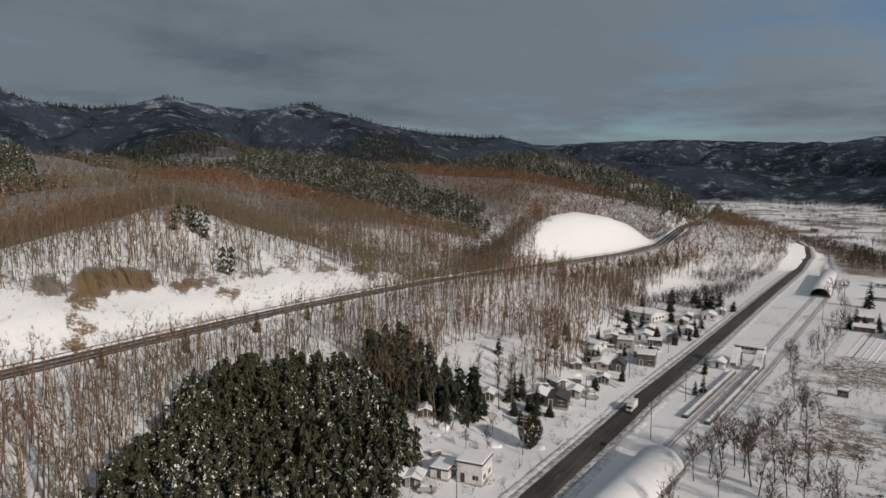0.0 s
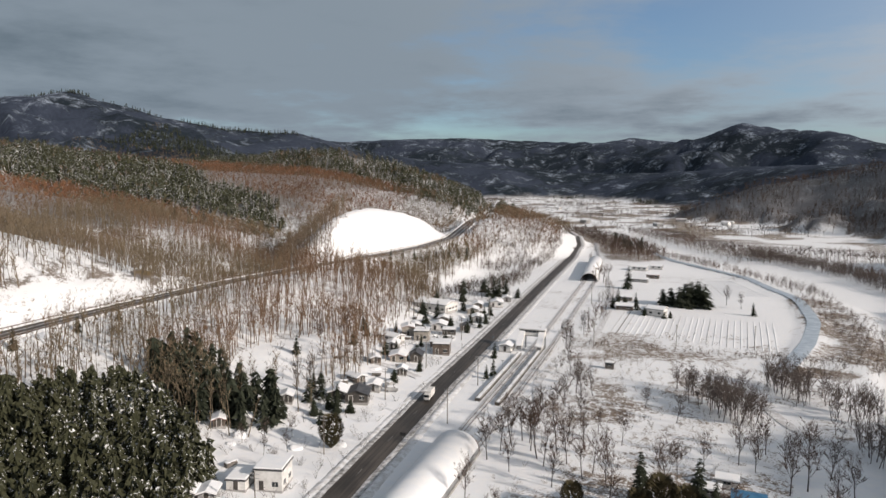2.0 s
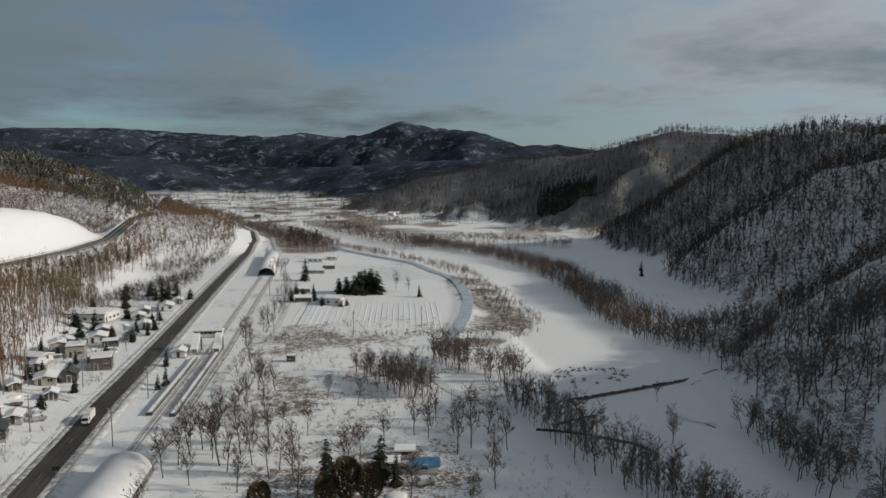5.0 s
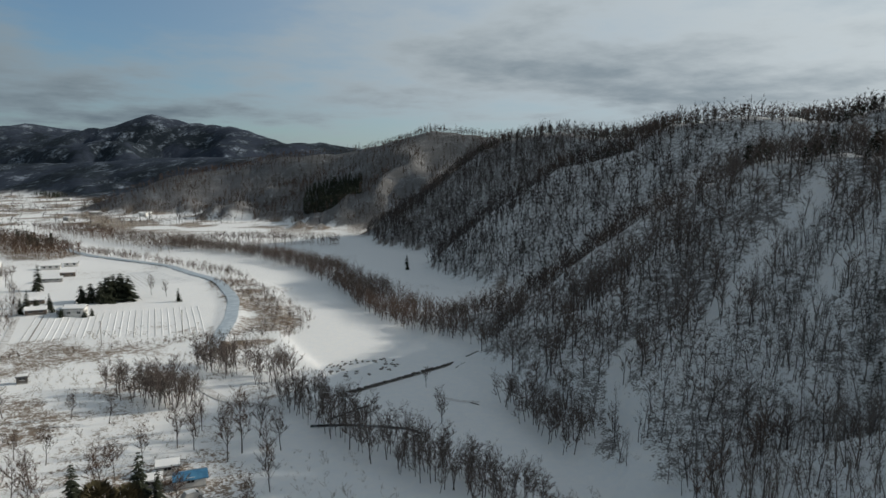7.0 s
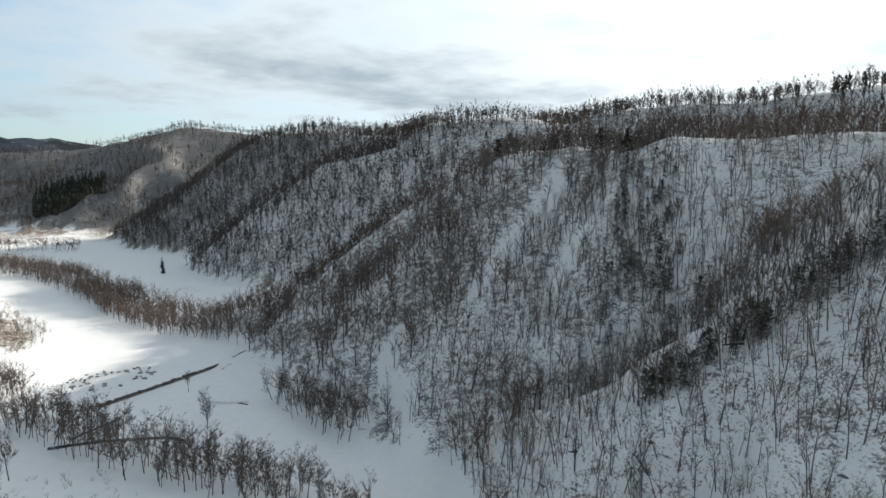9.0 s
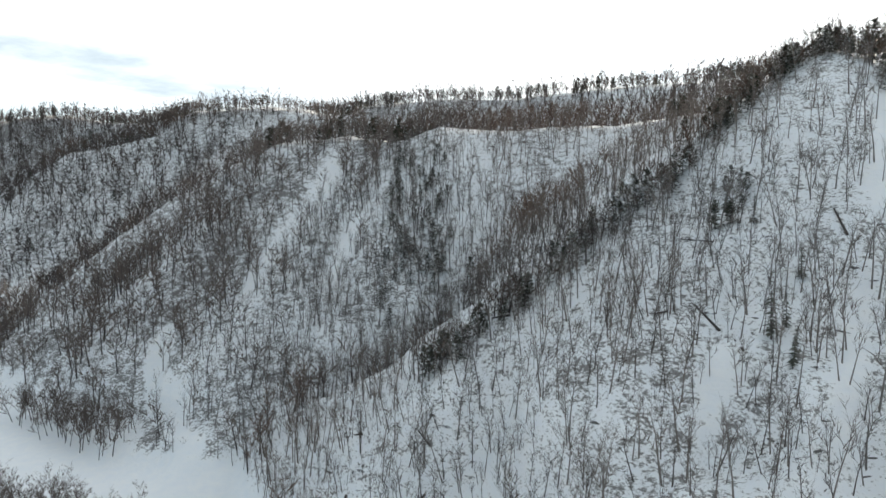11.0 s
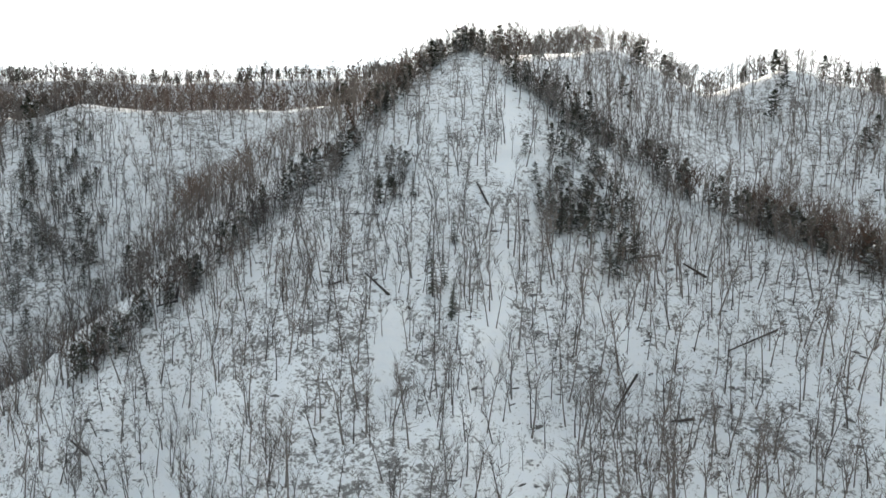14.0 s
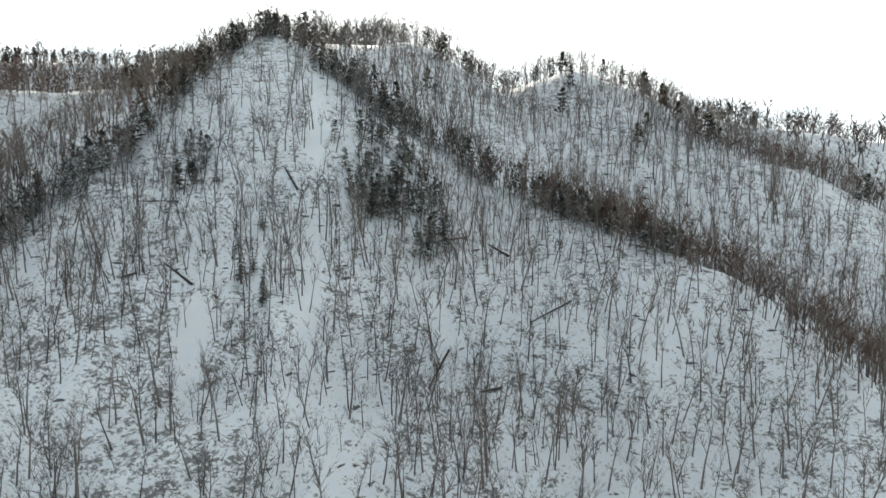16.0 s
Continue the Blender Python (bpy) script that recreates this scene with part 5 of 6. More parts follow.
def footbridge():
    root = base("footbridge", -34.5, 258, 0, -3.4, "white covered footbridge over the railway tracks", "footbridge")
    part("deck", boxes((-5.2, 4.8, -1.2, 1.2, 4.9, 5.2)), CONCRETE, root)
    part("wall", boxes((-5.2, 4.8, -1.25, -1.13, 5.2, 6.3), (-5.2, 4.8, 1.13, 1.25, 5.2, 6.3), (-5.2, -5.08, -1.13, 1.13, 5.2, 7.4),
                       (4.68, 4.8, -1.13, 1.13, 5.2, 7.4)), WALL_WHITE, root, "white metal side panels")
    for sy in (-1.19, 1.19):
        for i in range(6):
            x = -5.0 + i * 1.63
            win = part("window", boxes((x, x + 1.5, sy - 0.03, sy + 0.03, 6.32, 7.2)), GLASS, root, "dark window strip")
            part("frame", boxes((x + 1.5, x + 1.63, sy - 0.06, sy + 0.06, 6.3, 7.4)), WALL_WHITE, win)
    part("roof", boxes((-5.5, 5.1, -1.5, 1.5, 7.4, 7.55)), WALL_WHITE, root)
    part("snow_cap", boxes((-5.4, 5.0, -1.4, 1.4, 7.552, 7.85), bevel=0.12), SNOW, root, "snow on the roof")
    for x in (-4.0, 3.6):
        stair = part("stair_tower", prism(bmesh.new(), [(-1.0, 0), (1.0, 0), (1.0, 0.2), (-1.0, 0.2)], 0, 0.3), CONCRETE, root, "flight of stairs walled in white")
        bm = bmesh.new()
        for k in range(14):
            box(bm, x - 0.9, x + 0.9, -1.3 - (k + 1) * 0.42, -1.3 - k * 0.42, 4.75 - k * 0.28, 4.95 - k * 0.28)
        part("steps", bm, CONCRETE, stair)
        for sx in (-1.0, 1.0):
            bm = bmesh.new()
            vs = [bm.verts.new(v) for v in ((x + sx, -1.25, 4.7), (x + sx, -7.3, 0.6), (x + sx, -7.3, 2.2), (x + sx, -1.25, 6.4))]
            bm.faces.new(vs)
            ext = bmesh.ops.extrude_face_region(bm, geom=list(bm.faces))
            bmesh.ops.translate(bm, vec=(0.1, 0, 0), verts=[v for v in ext["geom"] if isinstance(v, bmesh.types.BMVert)])
            bmesh.ops.recalc_face_normals(bm, faces=bm.faces)
            part("side_panel", bm, WALL_WHITE, stair)
        bm = bmesh.new()
        top = [bm.verts.new(v) for v in ((x - 1.15, -1.2, 6.5), (x + 1.15, -1.2, 6.5), (x + 1.15, -7.5, 2.3), (x - 1.15, -7.5, 2.3))]
        bm.faces.new(top)
        ext = bmesh.ops.extrude_face_region(bm, geom=list(bm.faces))
        bmesh.ops.translate(bm, vec=(0, 0, 0.35), verts=[v for v in ext["geom"] if isinstance(v, bmesh.types.BMVert)])
        bmesh.ops.recalc_face_normals(bm, faces=bm.faces)
        part("stair_roof", bm, SNOW, stair, "sloping stair roof under snow")
        for py in (-0.8, 0.8):
            part("pier", boxes((x - 1.25, x - 1.0, py - 0.15, py + 0.15, 0, 4.9), (x + 1.0, x + 1.25, py - 0.15, py + 0.15, 0, 4.9)), STEEL, root)


footbridge()


# ---- buildings ----
HOMES = []


def house(x, y, turn, w, d, h, rise, wall, roof, label, category="house", bare_roof=False, chimney=False, porch=False, group="", flat=False):
    """A small house: walls with gables, roof slabs under snow, windows with frames, a door and a plinth."""
    root = base("house" if category == "house" else category.replace(" ", "_"), x, y, land1(x, y) + 0.05, turn, label, category, group)
    HOMES.append((x, y, max(w, d)))
    w, d, h, rise = w * 0.9, d * 0.9, max(2.0, h * 0.74), rise * 0.55
    hw, hd = w / 2, d / 2
    outline = [(-hw, 0.3), (hw, 0.3), (hw, h), (-hw, h)] if flat else [(-hw, 0.3), (hw, 0.3), (hw, h), (0, h + rise), (-hw, h)]
    part("wall", prism(bmesh.new(), outline, -hd, hd), wall, root)
    part("plinth", boxes((-hw - 0.06, hw + 0.06, -hd - 0.06, hd + 0.06, -0.8, 0.3)), CONCRETE, root)
    e = 0.5
    if flat:
        part("roof", boxes((-hw - 0.25, hw + 0.25, -hd - 0.25, hd + 0.25, h, h + 0.22)), roof, root)
        if not bare_roof:
            part("snow_cap", boxes((-hw - 0.15, hw + 0.15, -hd - 0.15, hd + 0.15, h + 0.222, h + 0.62), bevel=0.18), SNOW, root, "thick snow on the flat roof")
    else:
        s = rise / hw
        lo, t = h - e * s, 0.16
        slab = lambda a, b: [(-hw - e, lo + a), (0, h + rise + a), (hw + e, lo + a), (hw + e, lo + b), (0, h + rise + b), (-hw - e, lo + b)]
        part("roof", prism(bmesh.new(), slab(0.003, t), -hd - e, hd + e), roof, root)
        if not bare_roof:
            bm = prism(bmesh.new(), [(px * 0.985, pz) for px, pz in slab(t + 0.003, t + 0.36)], -hd - e + 0.08, hd + e - 0.08)
            part("snow_cap", bm, SNOW, root, "thick snow lying on the roof")
    storeys = max(1, int(h // 2.5))
    for fl in range(storeys):
        z0 = 1.15 + fl * 2.6
        for sy in (-1, 1):
            n = max(1, int(w // 2.6))
            for i in range(n):
                cx = -hw + (i + 0.5) * w / n
                if fl == 0 and i == 0 and sy == -1:
                    door = part("door", boxes((cx - 0.5, cx + 0.5, sy * hd - 0.05, sy * hd + 0.05, 0.3, 2.35)), WALL_DARK, root, "plain dark door")
                    part("door_frame", boxes((cx - 0.62, cx - 0.5, sy * hd - 0.08, sy * hd + 0.08, 0.3, 2.45), (cx + 0.5, cx + 0.62, sy * hd - 0.08, sy * hd + 0.08, 0.3, 2.45),
                                             (cx - 0.5, cx + 0.5, sy * hd - 0.08, sy * hd + 0.08, 2.35, 2.45)), WALL_WHITE, door)
                else:
                    window(root, cx, sy * hd, z0, 1.3, 1.05, False)
        for sx in (-1, 1):
            n = max(1, int(d // 3.2))
            for i in range(n):
                window(root, sx * hw, -hd + (i + 0.5) * d / n, z0, 1.4, 1.05, True)
    if chimney:
        stack = part("chimney", boxes((hw * 0.35, hw * 0.35 + 0.45, -0.22, 0.23, h, h + rise + 1.1)), CONCRETE, root)
        part("cap", boxes((hw * 0.35 - 0.08, hw * 0.35 + 0.53, -0.3, 0.31, h + rise + 1.1, h + rise + 1.22)), SNOW, stack)
    if porch:
        p = part("porch", boxes((-hw - 1.6, -hw - 0.002, -1.2, 1.2, 0.0, 2.3)), wall, root, "small wind porch")
        part("porch_roof", boxes((-hw - 1.8, -hw - 0.004, -1.4, 1.4, 2.303, 2.65), bevel=0.08), SNOW, p)
    return root


def window(root, cx, cy, z0, w, h, side):
    a, b = (0.04, w / 2) if side else (w / 2, 0.04)
    pane = part("window", boxes((cx - a, cx + a, cy - b, cy + b, z0, z0 + h)), GLASS, root)
    t = 0.09
    if side:
        rows = [(cx - 0.06, cx + 0.06, cy - w / 2 - t, cy + w / 2 + t, z0 - t, z0), (cx - 0.06, cx + 0.06, cy - w / 2 - t, cy + w / 2 + t, z0 + h, z0 + h + t),
                (cx - 0.06, cx + 0.06, cy - 0.03, cy + 0.03, z0, z0 + h)]
    else:
        rows = [(cx - w / 2 - t, cx + w / 2 + t, cy - 0.06, cy + 0.06, z0 - t, z0), (cx - w / 2 - t, cx + w / 2 + t, cy - 0.06, cy + 0.06, z0 + h, z0 + h + t),
                (cx - 0.03, cx + 0.03, cy - 0.06, cy + 0.06, z0, z0 + h)]
    part("window_frame", boxes(*rows), WALL_WHITE, pane)


VILLAGE = "houses of the village"
house(-70.5, 124, 10, 6.5, 7.5, 6.2, 0.5, WALL_WHITE, ROOF_DARK, "white two-storey house with a snowy low roof near the highway", flat=True, group=VILLAGE)
house(-76.5, 121, 10, 4.5, 6.0, 3.0, 0.8, WALL_WHITE, ROOF_DARK, "low white wing with a deep flat snow roof", group=VILLAGE, flat=True)
house(-79, 113.5, 20, 3.6, 4.6, 2.2, 0.9, WALL_GREY, ROOF_DARK, "grey garage shed under snow behind the white house", "garage")
house(-82.5, 112, 20, 3.0, 4.0, 2.0, 0.8, WALL_GREY, ROOF_DARK, "small snow-covered tool shed", "shed")
house(-93, 149, 30, 3.6, 5.0, 2.6, 1.5, WALL_GREY, ROOF_DARK, "grey gabled hut with an open dark front at the wood's edge", "hut")
house(-97.5, 145, 30, 3.2, 4.2, 2.0, 1.0, WALL_BROWN, ROOF_RED, "low brown shed beside the hut", "shed")
house(-73.5, 177, 15, 7.0, 7.5, 3.6, 2.2, WALL_DARK, ROOF_DARK, "dark boarded house with a blackish half-cleared roof", group=VILLAGE, bare_roof=True)
house(-79, 176, 15, 5.5, 6.5, 3.0, 1.6, WALL_DARK, ROOF_DARK, "dark wooden annex with a broad snow roof", group=VILLAGE)
house(-73, 189, 10, 4.0, 5.5, 2.4, 1.0, WALL_GREY, ROOF_DARK, "grey shed with snow beside parked cars", "shed")
house(-80, 191, 60, 3.4, 6.0, 2.2, 0.9, WALL_BROWN, ROOF_DARK, "long low brown storage shed", "shed")
house(-70, 206, 12, 3.2, 3.8, 2.5, 1.4, WALL_DARK, ROOF_DARK, "small dark gabled hut in the snow", "hut")
house(-77, 223, 10, 6.0, 7.5, 3.0, 1.4, WALL_BEIGE, ROOF_RED, "low beige house with a snow roof", group=VILLAGE)
house(-71.5, 226, 12, 4.6, 6.2, 3.6, 2.4, WALL_DARK, ROOF_DARK, "dark brown steep-gabled house", group=VILLAGE, bare_roof=True)
house(-66, 240, 10, 6.8, 8.5, 5.4, 0.8, WALL_BROWN, ROOF_DARK, "brown two-storey house by the highway", group=VILLAGE, flat=True)
house(-88, 245, 65, 5.5, 11, 2.9, 1.3, WALL_WHITE, ROOF_DARK, "long low white house with a smooth snow roof", group=VILLAGE)
house(-79, 257, 10, 6.5, 7.5, 5.3, 0.8, WALL_BEIGE, ROOF_DARK, "beige two-storey house with a flat snowy roof", group=VILLAGE, flat=True, chimney=True)
house(-71.5, 271, 12, 6.0, 5.0, 3.0, 0.8, WALL_DARK, ROOF_DARK, "dark garage with a flat snow roof", "garage", flat=True)
house(-78, 279, 10, 7.0, 7.5, 3.2, 1.8, WALL_WHITE, ROOF_DARK, "white bungalow with a snow-laden roof", group=VILLAGE)
house(-88, 275, 25, 5.0, 6.5, 2.6, 1.3, WALL_GREY, ROOF_DARK, "grey outbuilding under snow", "shed")
house(-89, 312, 75, 13, 19, 5.0, 2.4, WALL_WHITE, ROOF_DARK, "large white hall with a broad snow-covered roof", "hall")
house(-64.5, 339, 8, 7.0, 8.0, 3.2, 2.0, WALL_WHITE, ROOF_DARK, "white gabled house under snow beside the highway", group=VILLAGE)
house(-73, 333, 8, 5.0, 6.5, 2.8, 1.5, WALL_BROWN, ROOF_DARK, "brown cottage with a snowy roof", group=VILLAGE)
house(-62, 355, 8, 5.0, 6.0, 2.8, 1.5, WALL_GREY, ROOF_DARK, "grey cottage at the village's far end", group=VILLAGE)
house(-66, 300, 10, 5.5, 6.5, 3.0, 1.6, WALL_GREY, ROOF_DARK, "grey cottage among garden conifers", group=VILLAGE)
house(-43.5, 252, -4, 5.0, 8.0, 3.0, 1.2, WALL_WHITE, ROOF_DARK, "small white station building with a snowy roof", "station")
house(25, 143, 82, 4.4, 6.4, 2.6, 1.2, WALL_WHITE, ROOF_BLUE, "small white house with a bright blue sheet roof", bare_roof=True, group=VILLAGE)
house(18, 145.5, 80, 3.2, 4.0, 2.3, 1.0, WALL_GREY, ROOF_DARK, "grey shed under snow beside the blue-roofed house", "shed")
house(22, 151, 80, 3.6, 4.5, 2.2, 1.0, WALL_WHITE, ROOF_DARK, "white garden shed buried in snow", "shed")
house(-84, 236, 10, 5.0, 6.5, 2.8, 1.3, WALL_GREY, ROOF_DARK, "grey cottage under deep snow behind the village", group=VILLAGE)
house(-71, 249, 12, 4.5, 5.0, 2.6, 1.0, WALL_DARK, ROOF_DARK, "dark lean-to garage with snow on its roof", "garage", flat=True)
house(-87, 263, 20, 5.5, 7.0, 4.8, 1.2, WALL_BEIGE, ROOF_RED, "beige two-storey house with a patchy snow roof", group=VILLAGE, chimney=True)
house(-67, 281, 10, 4.5, 6.0, 2.8, 1.5, WALL_DARK, ROOF_DARK, "dark boarded store with a snow-cleared roof", "store", bare_roof=True)
house(-80, 293, 10, 5.0, 6.0, 2.8, 1.4, WALL_BROWN, ROOF_DARK, "brown cottage half hidden by garden trees", group=VILLAGE)
house(-72, 318, 8, 5.5, 6.5, 3.0, 1.6, WALL_BEIGE, ROOF_DARK, "beige gabled house under snow by the hall", group=VILLAGE)
house(-82, 212, 30, 3.4, 5.0, 2.2, 1.0, WALL_BROWN, ROOF_DARK, "brown tool shed at the edge of a snowy yard", "shed")
house(-90, 166, 20, 3.4, 4.6, 2.4, 1.2, WALL_DARK, ROOF_DARK, "dark hut buried in snow below the wood", "hut")
FARM = "buildings of the farm"
house(-1, 349, 85, 5.5, 9.0, 3.0, 1.6, WALL_BROWN, ROOF_DARK, "brown farmhouse with a snow roof among conifers", group=FARM)
house(-1, 377, 85, 5.0, 8.0, 2.8, 1.5, WALL_BROWN, ROOF_DARK, "low brown farm store with a snow roof", "barn", group=FARM)
house(14, 339, 70, 6.5, 9.0, 4.6, 1.8, WALL_WHITE, ROOF_DARK, "white two-storey farmhouse at the field's edge", group=FARM, chimney=True)
house(9, 343, 20, 4.0, 5.0, 2.6, 1.2, WALL_GREY, ROOF_DARK, "grey farm shed with snow", "shed", group=FARM)
house(8, 509, 80, 7, 12, 3.4, 1.8, WALL_WHITE, ROOF_DARK, "white barn with a snow roof far up the valley", "barn", group=FARM)
house(16, 470, 85, 6.5, 9, 3.6, 2.0, WALL_BROWN, ROOF_RED, "brown farmhouse with a snowy roof", group=FARM)
house(7, 449, 80, 5, 12, 2.6, 1.2, WALL_GREY, ROOF_DARK, "long grey farm shed", "shed", group=FARM)
house(20, 520, 80, 6, 9, 3.2, 1.6, WALL_WHITE, ROOF_DARK, "white farmhouse under snow", group=FARM)
house(-5, 237, 85, 2.2, 3.2, 2.2, 0.4, WALL_DARK, ROOF_DARK, "tiny dark pump hut in a snowy field", "hut", flat=True)


def far_hamlet():
    rnd = random.Random(5)
    walls = [WALL_WHITE, WALL_GREY, WALL_BROWN, WALL_BEIGE]
    for i in range(26):
        x, y = rnd.uniform(-260, 260), rnd.uniform(1000, 2000)
        if along(np.array([x]), np.array([y]), EXPRESSWAY)[0][0] < 25 or land1(x, y) > 8:
            continue
        house(x, y, rnd.uniform(0, 90), rnd.uniform(8, 13), rnd.uniform(9, 20), rnd.uniform(4, 6), 2.0, rnd.choice(walls), ROOF_DARK,
              "snow-roofed house on the distant plain", group="houses on the distant plain")


far_hamlet()


# ---- the truck and small things ----
def truck():
    root = base("box_truck", -55.2, 187, land1(-55.2, 187) + 0.30, 181, "white box truck driving along the wet highway", "truck")
    part("cargo_box", boxes((-1.15, 1.15, -4.3, 1.6, 0.95, 3.5), bevel=0.06), WALL_WHITE, root, "plain white cargo box")
    cab = part("cab", boxes((-1.1, 1.1, 1.75, 3.6, 0.55, 2.75), bevel=0.16), WALL_WHITE, root, "white cab")
    part("windscreen", boxes((-0.95, 0.95, 3.58, 3.63, 1.6, 2.5)), GLASS, cab)
    for sx in (-1, 1):
        part("side_window", boxes((sx * 1.09, sx * 1.115, 2.3, 3.3, 1.65, 2.45)), GLASS, cab)
        part("headlight", boxes((sx * 0.75 - 0.16, sx * 0.75 + 0.16, 3.57, 3.64, 0.8, 1.02)), STEEL, cab)
        part("mirror", boxes((sx * 1.25 - 0.08, sx * 1.25 + 0.08, 3.4, 3.5, 1.7, 2.2)), DARK, cab)
    part("bumper", boxes((-1.1, 1.1, 3.55, 3.72, 0.4, 0.7)), DARK, root)
    part("chassis", boxes((-0.45, 0.45, -4.2, 1.7, 0.6, 0.92)), DARK, root)
    for sx in (-1, 1):
        for y in (-3.0, 2.6):
            tyre = part("wheel", rod(bmesh.new(), (sx * 0.78, y, 0.48), (sx * 1.08, y, 0.48), 0.48, sides=18), DARK, root)
            part("rim", rod(bmesh.new(), (sx * 1.06, y, 0.48), (sx * 1.10, y, 0.48), 0.26, sides=12), STEEL, tyre)
    root.scale = (0.8, 0.76, 0.78)


truck()


def utility_pole(x, y, turn, h=9.5):
    root = base("utility_pole", x, y, land1(x, y), turn, "slim grey utility pole standing in the snow", "utility pole", "utility poles")
    part("pole", rod(bmesh.new(), (0, 0, -0.5), (0, 0, h), 0.15, 0.10), WOODPOLE, root)
    for z in (h - 0.4, h - 1.2):
        arm = part("crossarm", boxes((-0.9, 0.9, -0.06, 0.06, z - 0.06, z + 0.06)), STEEL, root)
        for ix in (-0.8, -0.35, 0.35, 0.8):
            part("insulator", rod(bmesh.new(), (ix, 0, z + 0.06), (ix, 0, z + 0.24), 0.05), WALL_WHITE, arm)
    return root


first_pole = utility_pole(-67.5, 142, 5)
for x, y, k in ((-66.5, 110, 5), (-67, 182, 5), (-65.5, 218, 4), (-64, 262, 4), (-61.5, 306, 3), (-60, 350, 3), (-45, 170, 0), (-44.5, 205, 0),
                (19, 274, 60), (-12, 268, 70), (48, 280, 60), (-16, 300, 0), (-18, 360, 0)):
    copy_thing(first_pole, pose(x, y, land1(x, y), 0, 0, k))


def road_sign(x, y, h, w, label, mat):
    root = base("road_sign", x, y, land1(x, y) + 0.1, 0, label, "road sign")
    part("post", rod(bmesh.new(), (0, 0, -0.4), (0, 0, h), 0.05), STEEL, root)
    part("panel", boxes((-w / 2, w / 2, -0.09, -0.055, h - 0.9, h)), mat, root)


road_sign(-52.0, 154, 2.6, 1.5, "dark direction sign seen from behind beside the highway", DARK)
road_sign(-62.5, 226, 2.4, 0.9, "small white road sign at a village lane", WALL_WHITE)
road_sign(-51.0, 262, 2.6, 0.9, "small grey road sign beside the station", STEEL)


def parked_car(x, y, turn, label):
    root = base("parked_car", x, y, land1(x, y) + 0.12, turn, label, "car", "parked cars")
    prof = [(-2.0, 0.35), (2.0, 0.35), (2.05, 0.8), (1.2, 0.95), (0.6, 1.45), (-1.3, 1.5), (-1.95, 0.95)]
    bm = prism(bmesh.new(), prof, -0.78, 0.78)
    bmesh.ops.bevel(bm, geom=list(bm.edges), offset=0.07, segments=2, affect="EDGES")
    body = part("body", bm, WALL_GREY, root)
    part("snow_cap", boxes((-1.25, 0.55, -0.7, 0.7, 1.505, 1.72), bevel=0.07), SNOW, root, "snow on the roof")
    part("windscreen", boxes((0.70, 1.1, -0.6, 0.6, 1.0, 1.3)), GLASS, body)
    for x2 in (-1.25, 1.25):
        for sy in (-1, 1):
            w = part("wheel", rod(bmesh.new(), (x2, sy * 0.62, 0.31), (x2, sy * 0.82, 0.31), 0.31, sides=14), DARK, root)
            part("rim", rod(bmesh.new(), (x2, sy * 0.81, 0.31), (x2, sy * 0.84, 0.31), 0.18, sides=10), STEEL, w)


for x, y, k in ((-68, 190, 20), (-70, 194, 80), (-69, 262, 10), (-84, 235, 60), (-40.5, 262, 85), (-75, 112, 30), (24, 136, 10)):
    parked_car(x, y, k, "snow-covered grey car parked beside a house")


def weir():
    """Dark wet concrete blocks across the frozen river, with gaps where the ice has closed."""
    root = base("weir", 61, 179, -1.2, math.degrees(math.atan2(21, 79)), "dark wet concrete weir across the frozen river", "weir")
    ln = math.hypot(79, 21)
    rnd = random.Random(3)
    part("sill", boxes((0, ln, -0.5, 0.4, -0.3, 0.25)), CONCRETE, root)
    block = None
    x = 0.4
    while x < ln - 0.5:
        w = rnd.uniform(0.8, 1.5)
        if not (0.52 < x / ln < 0.60 and rnd.random() < 0.6):
            if block is None:
                block = ob = part("block", boxes((-0.5, 0.5, -0.5, 0.5, 0, 1), bevel=0.08), WALL_DARK, root)
            else:
                ob = new("block", block.data)
                ob.parent = root
            ob.location, ob.scale = (x + w / 2, rnd.uniform(-0.12, 0.12), 0.1), (w, rnd.uniform(0.7, 1.1), rnd.uniform(0.45, 0.85))
        x += w + (rnd.uniform(0.02, 0.15) if rnd.random() < 0.85 else rnd.uniform(0.4, 1.0))


weir()
strip("open_water", [(63, 163), (68, 165), (76, 168)], [(-0.5, 0), (0.5, 0)], WATER, "narrow dark lead of open water", "water", lift=0.12, every=2)
# the bank wall, put in as a flat dark strip of the water material
strip("open_water", [(57, 161), (66, 157), (76, 149), (80, 145)], [(-0.8, 0), (0.9, 0)], WATER, "flat dark strip standing for the wall of the river bank", "water", lift=0.12, every=2)
strip("open_water", [(98, 170), (100, 163), (106, 158)], [(-0.9, 0), (0.9, 0)], TROD, "grey wet patch on the river ice", "ice", lift=0.1, every=2)
strip("open_water", [(126, 196), (132, 197)], [(-0.4, 0), (0.4, 0)], WATER, "dark crack in the river ice", "water", lift=0.1, every=2)


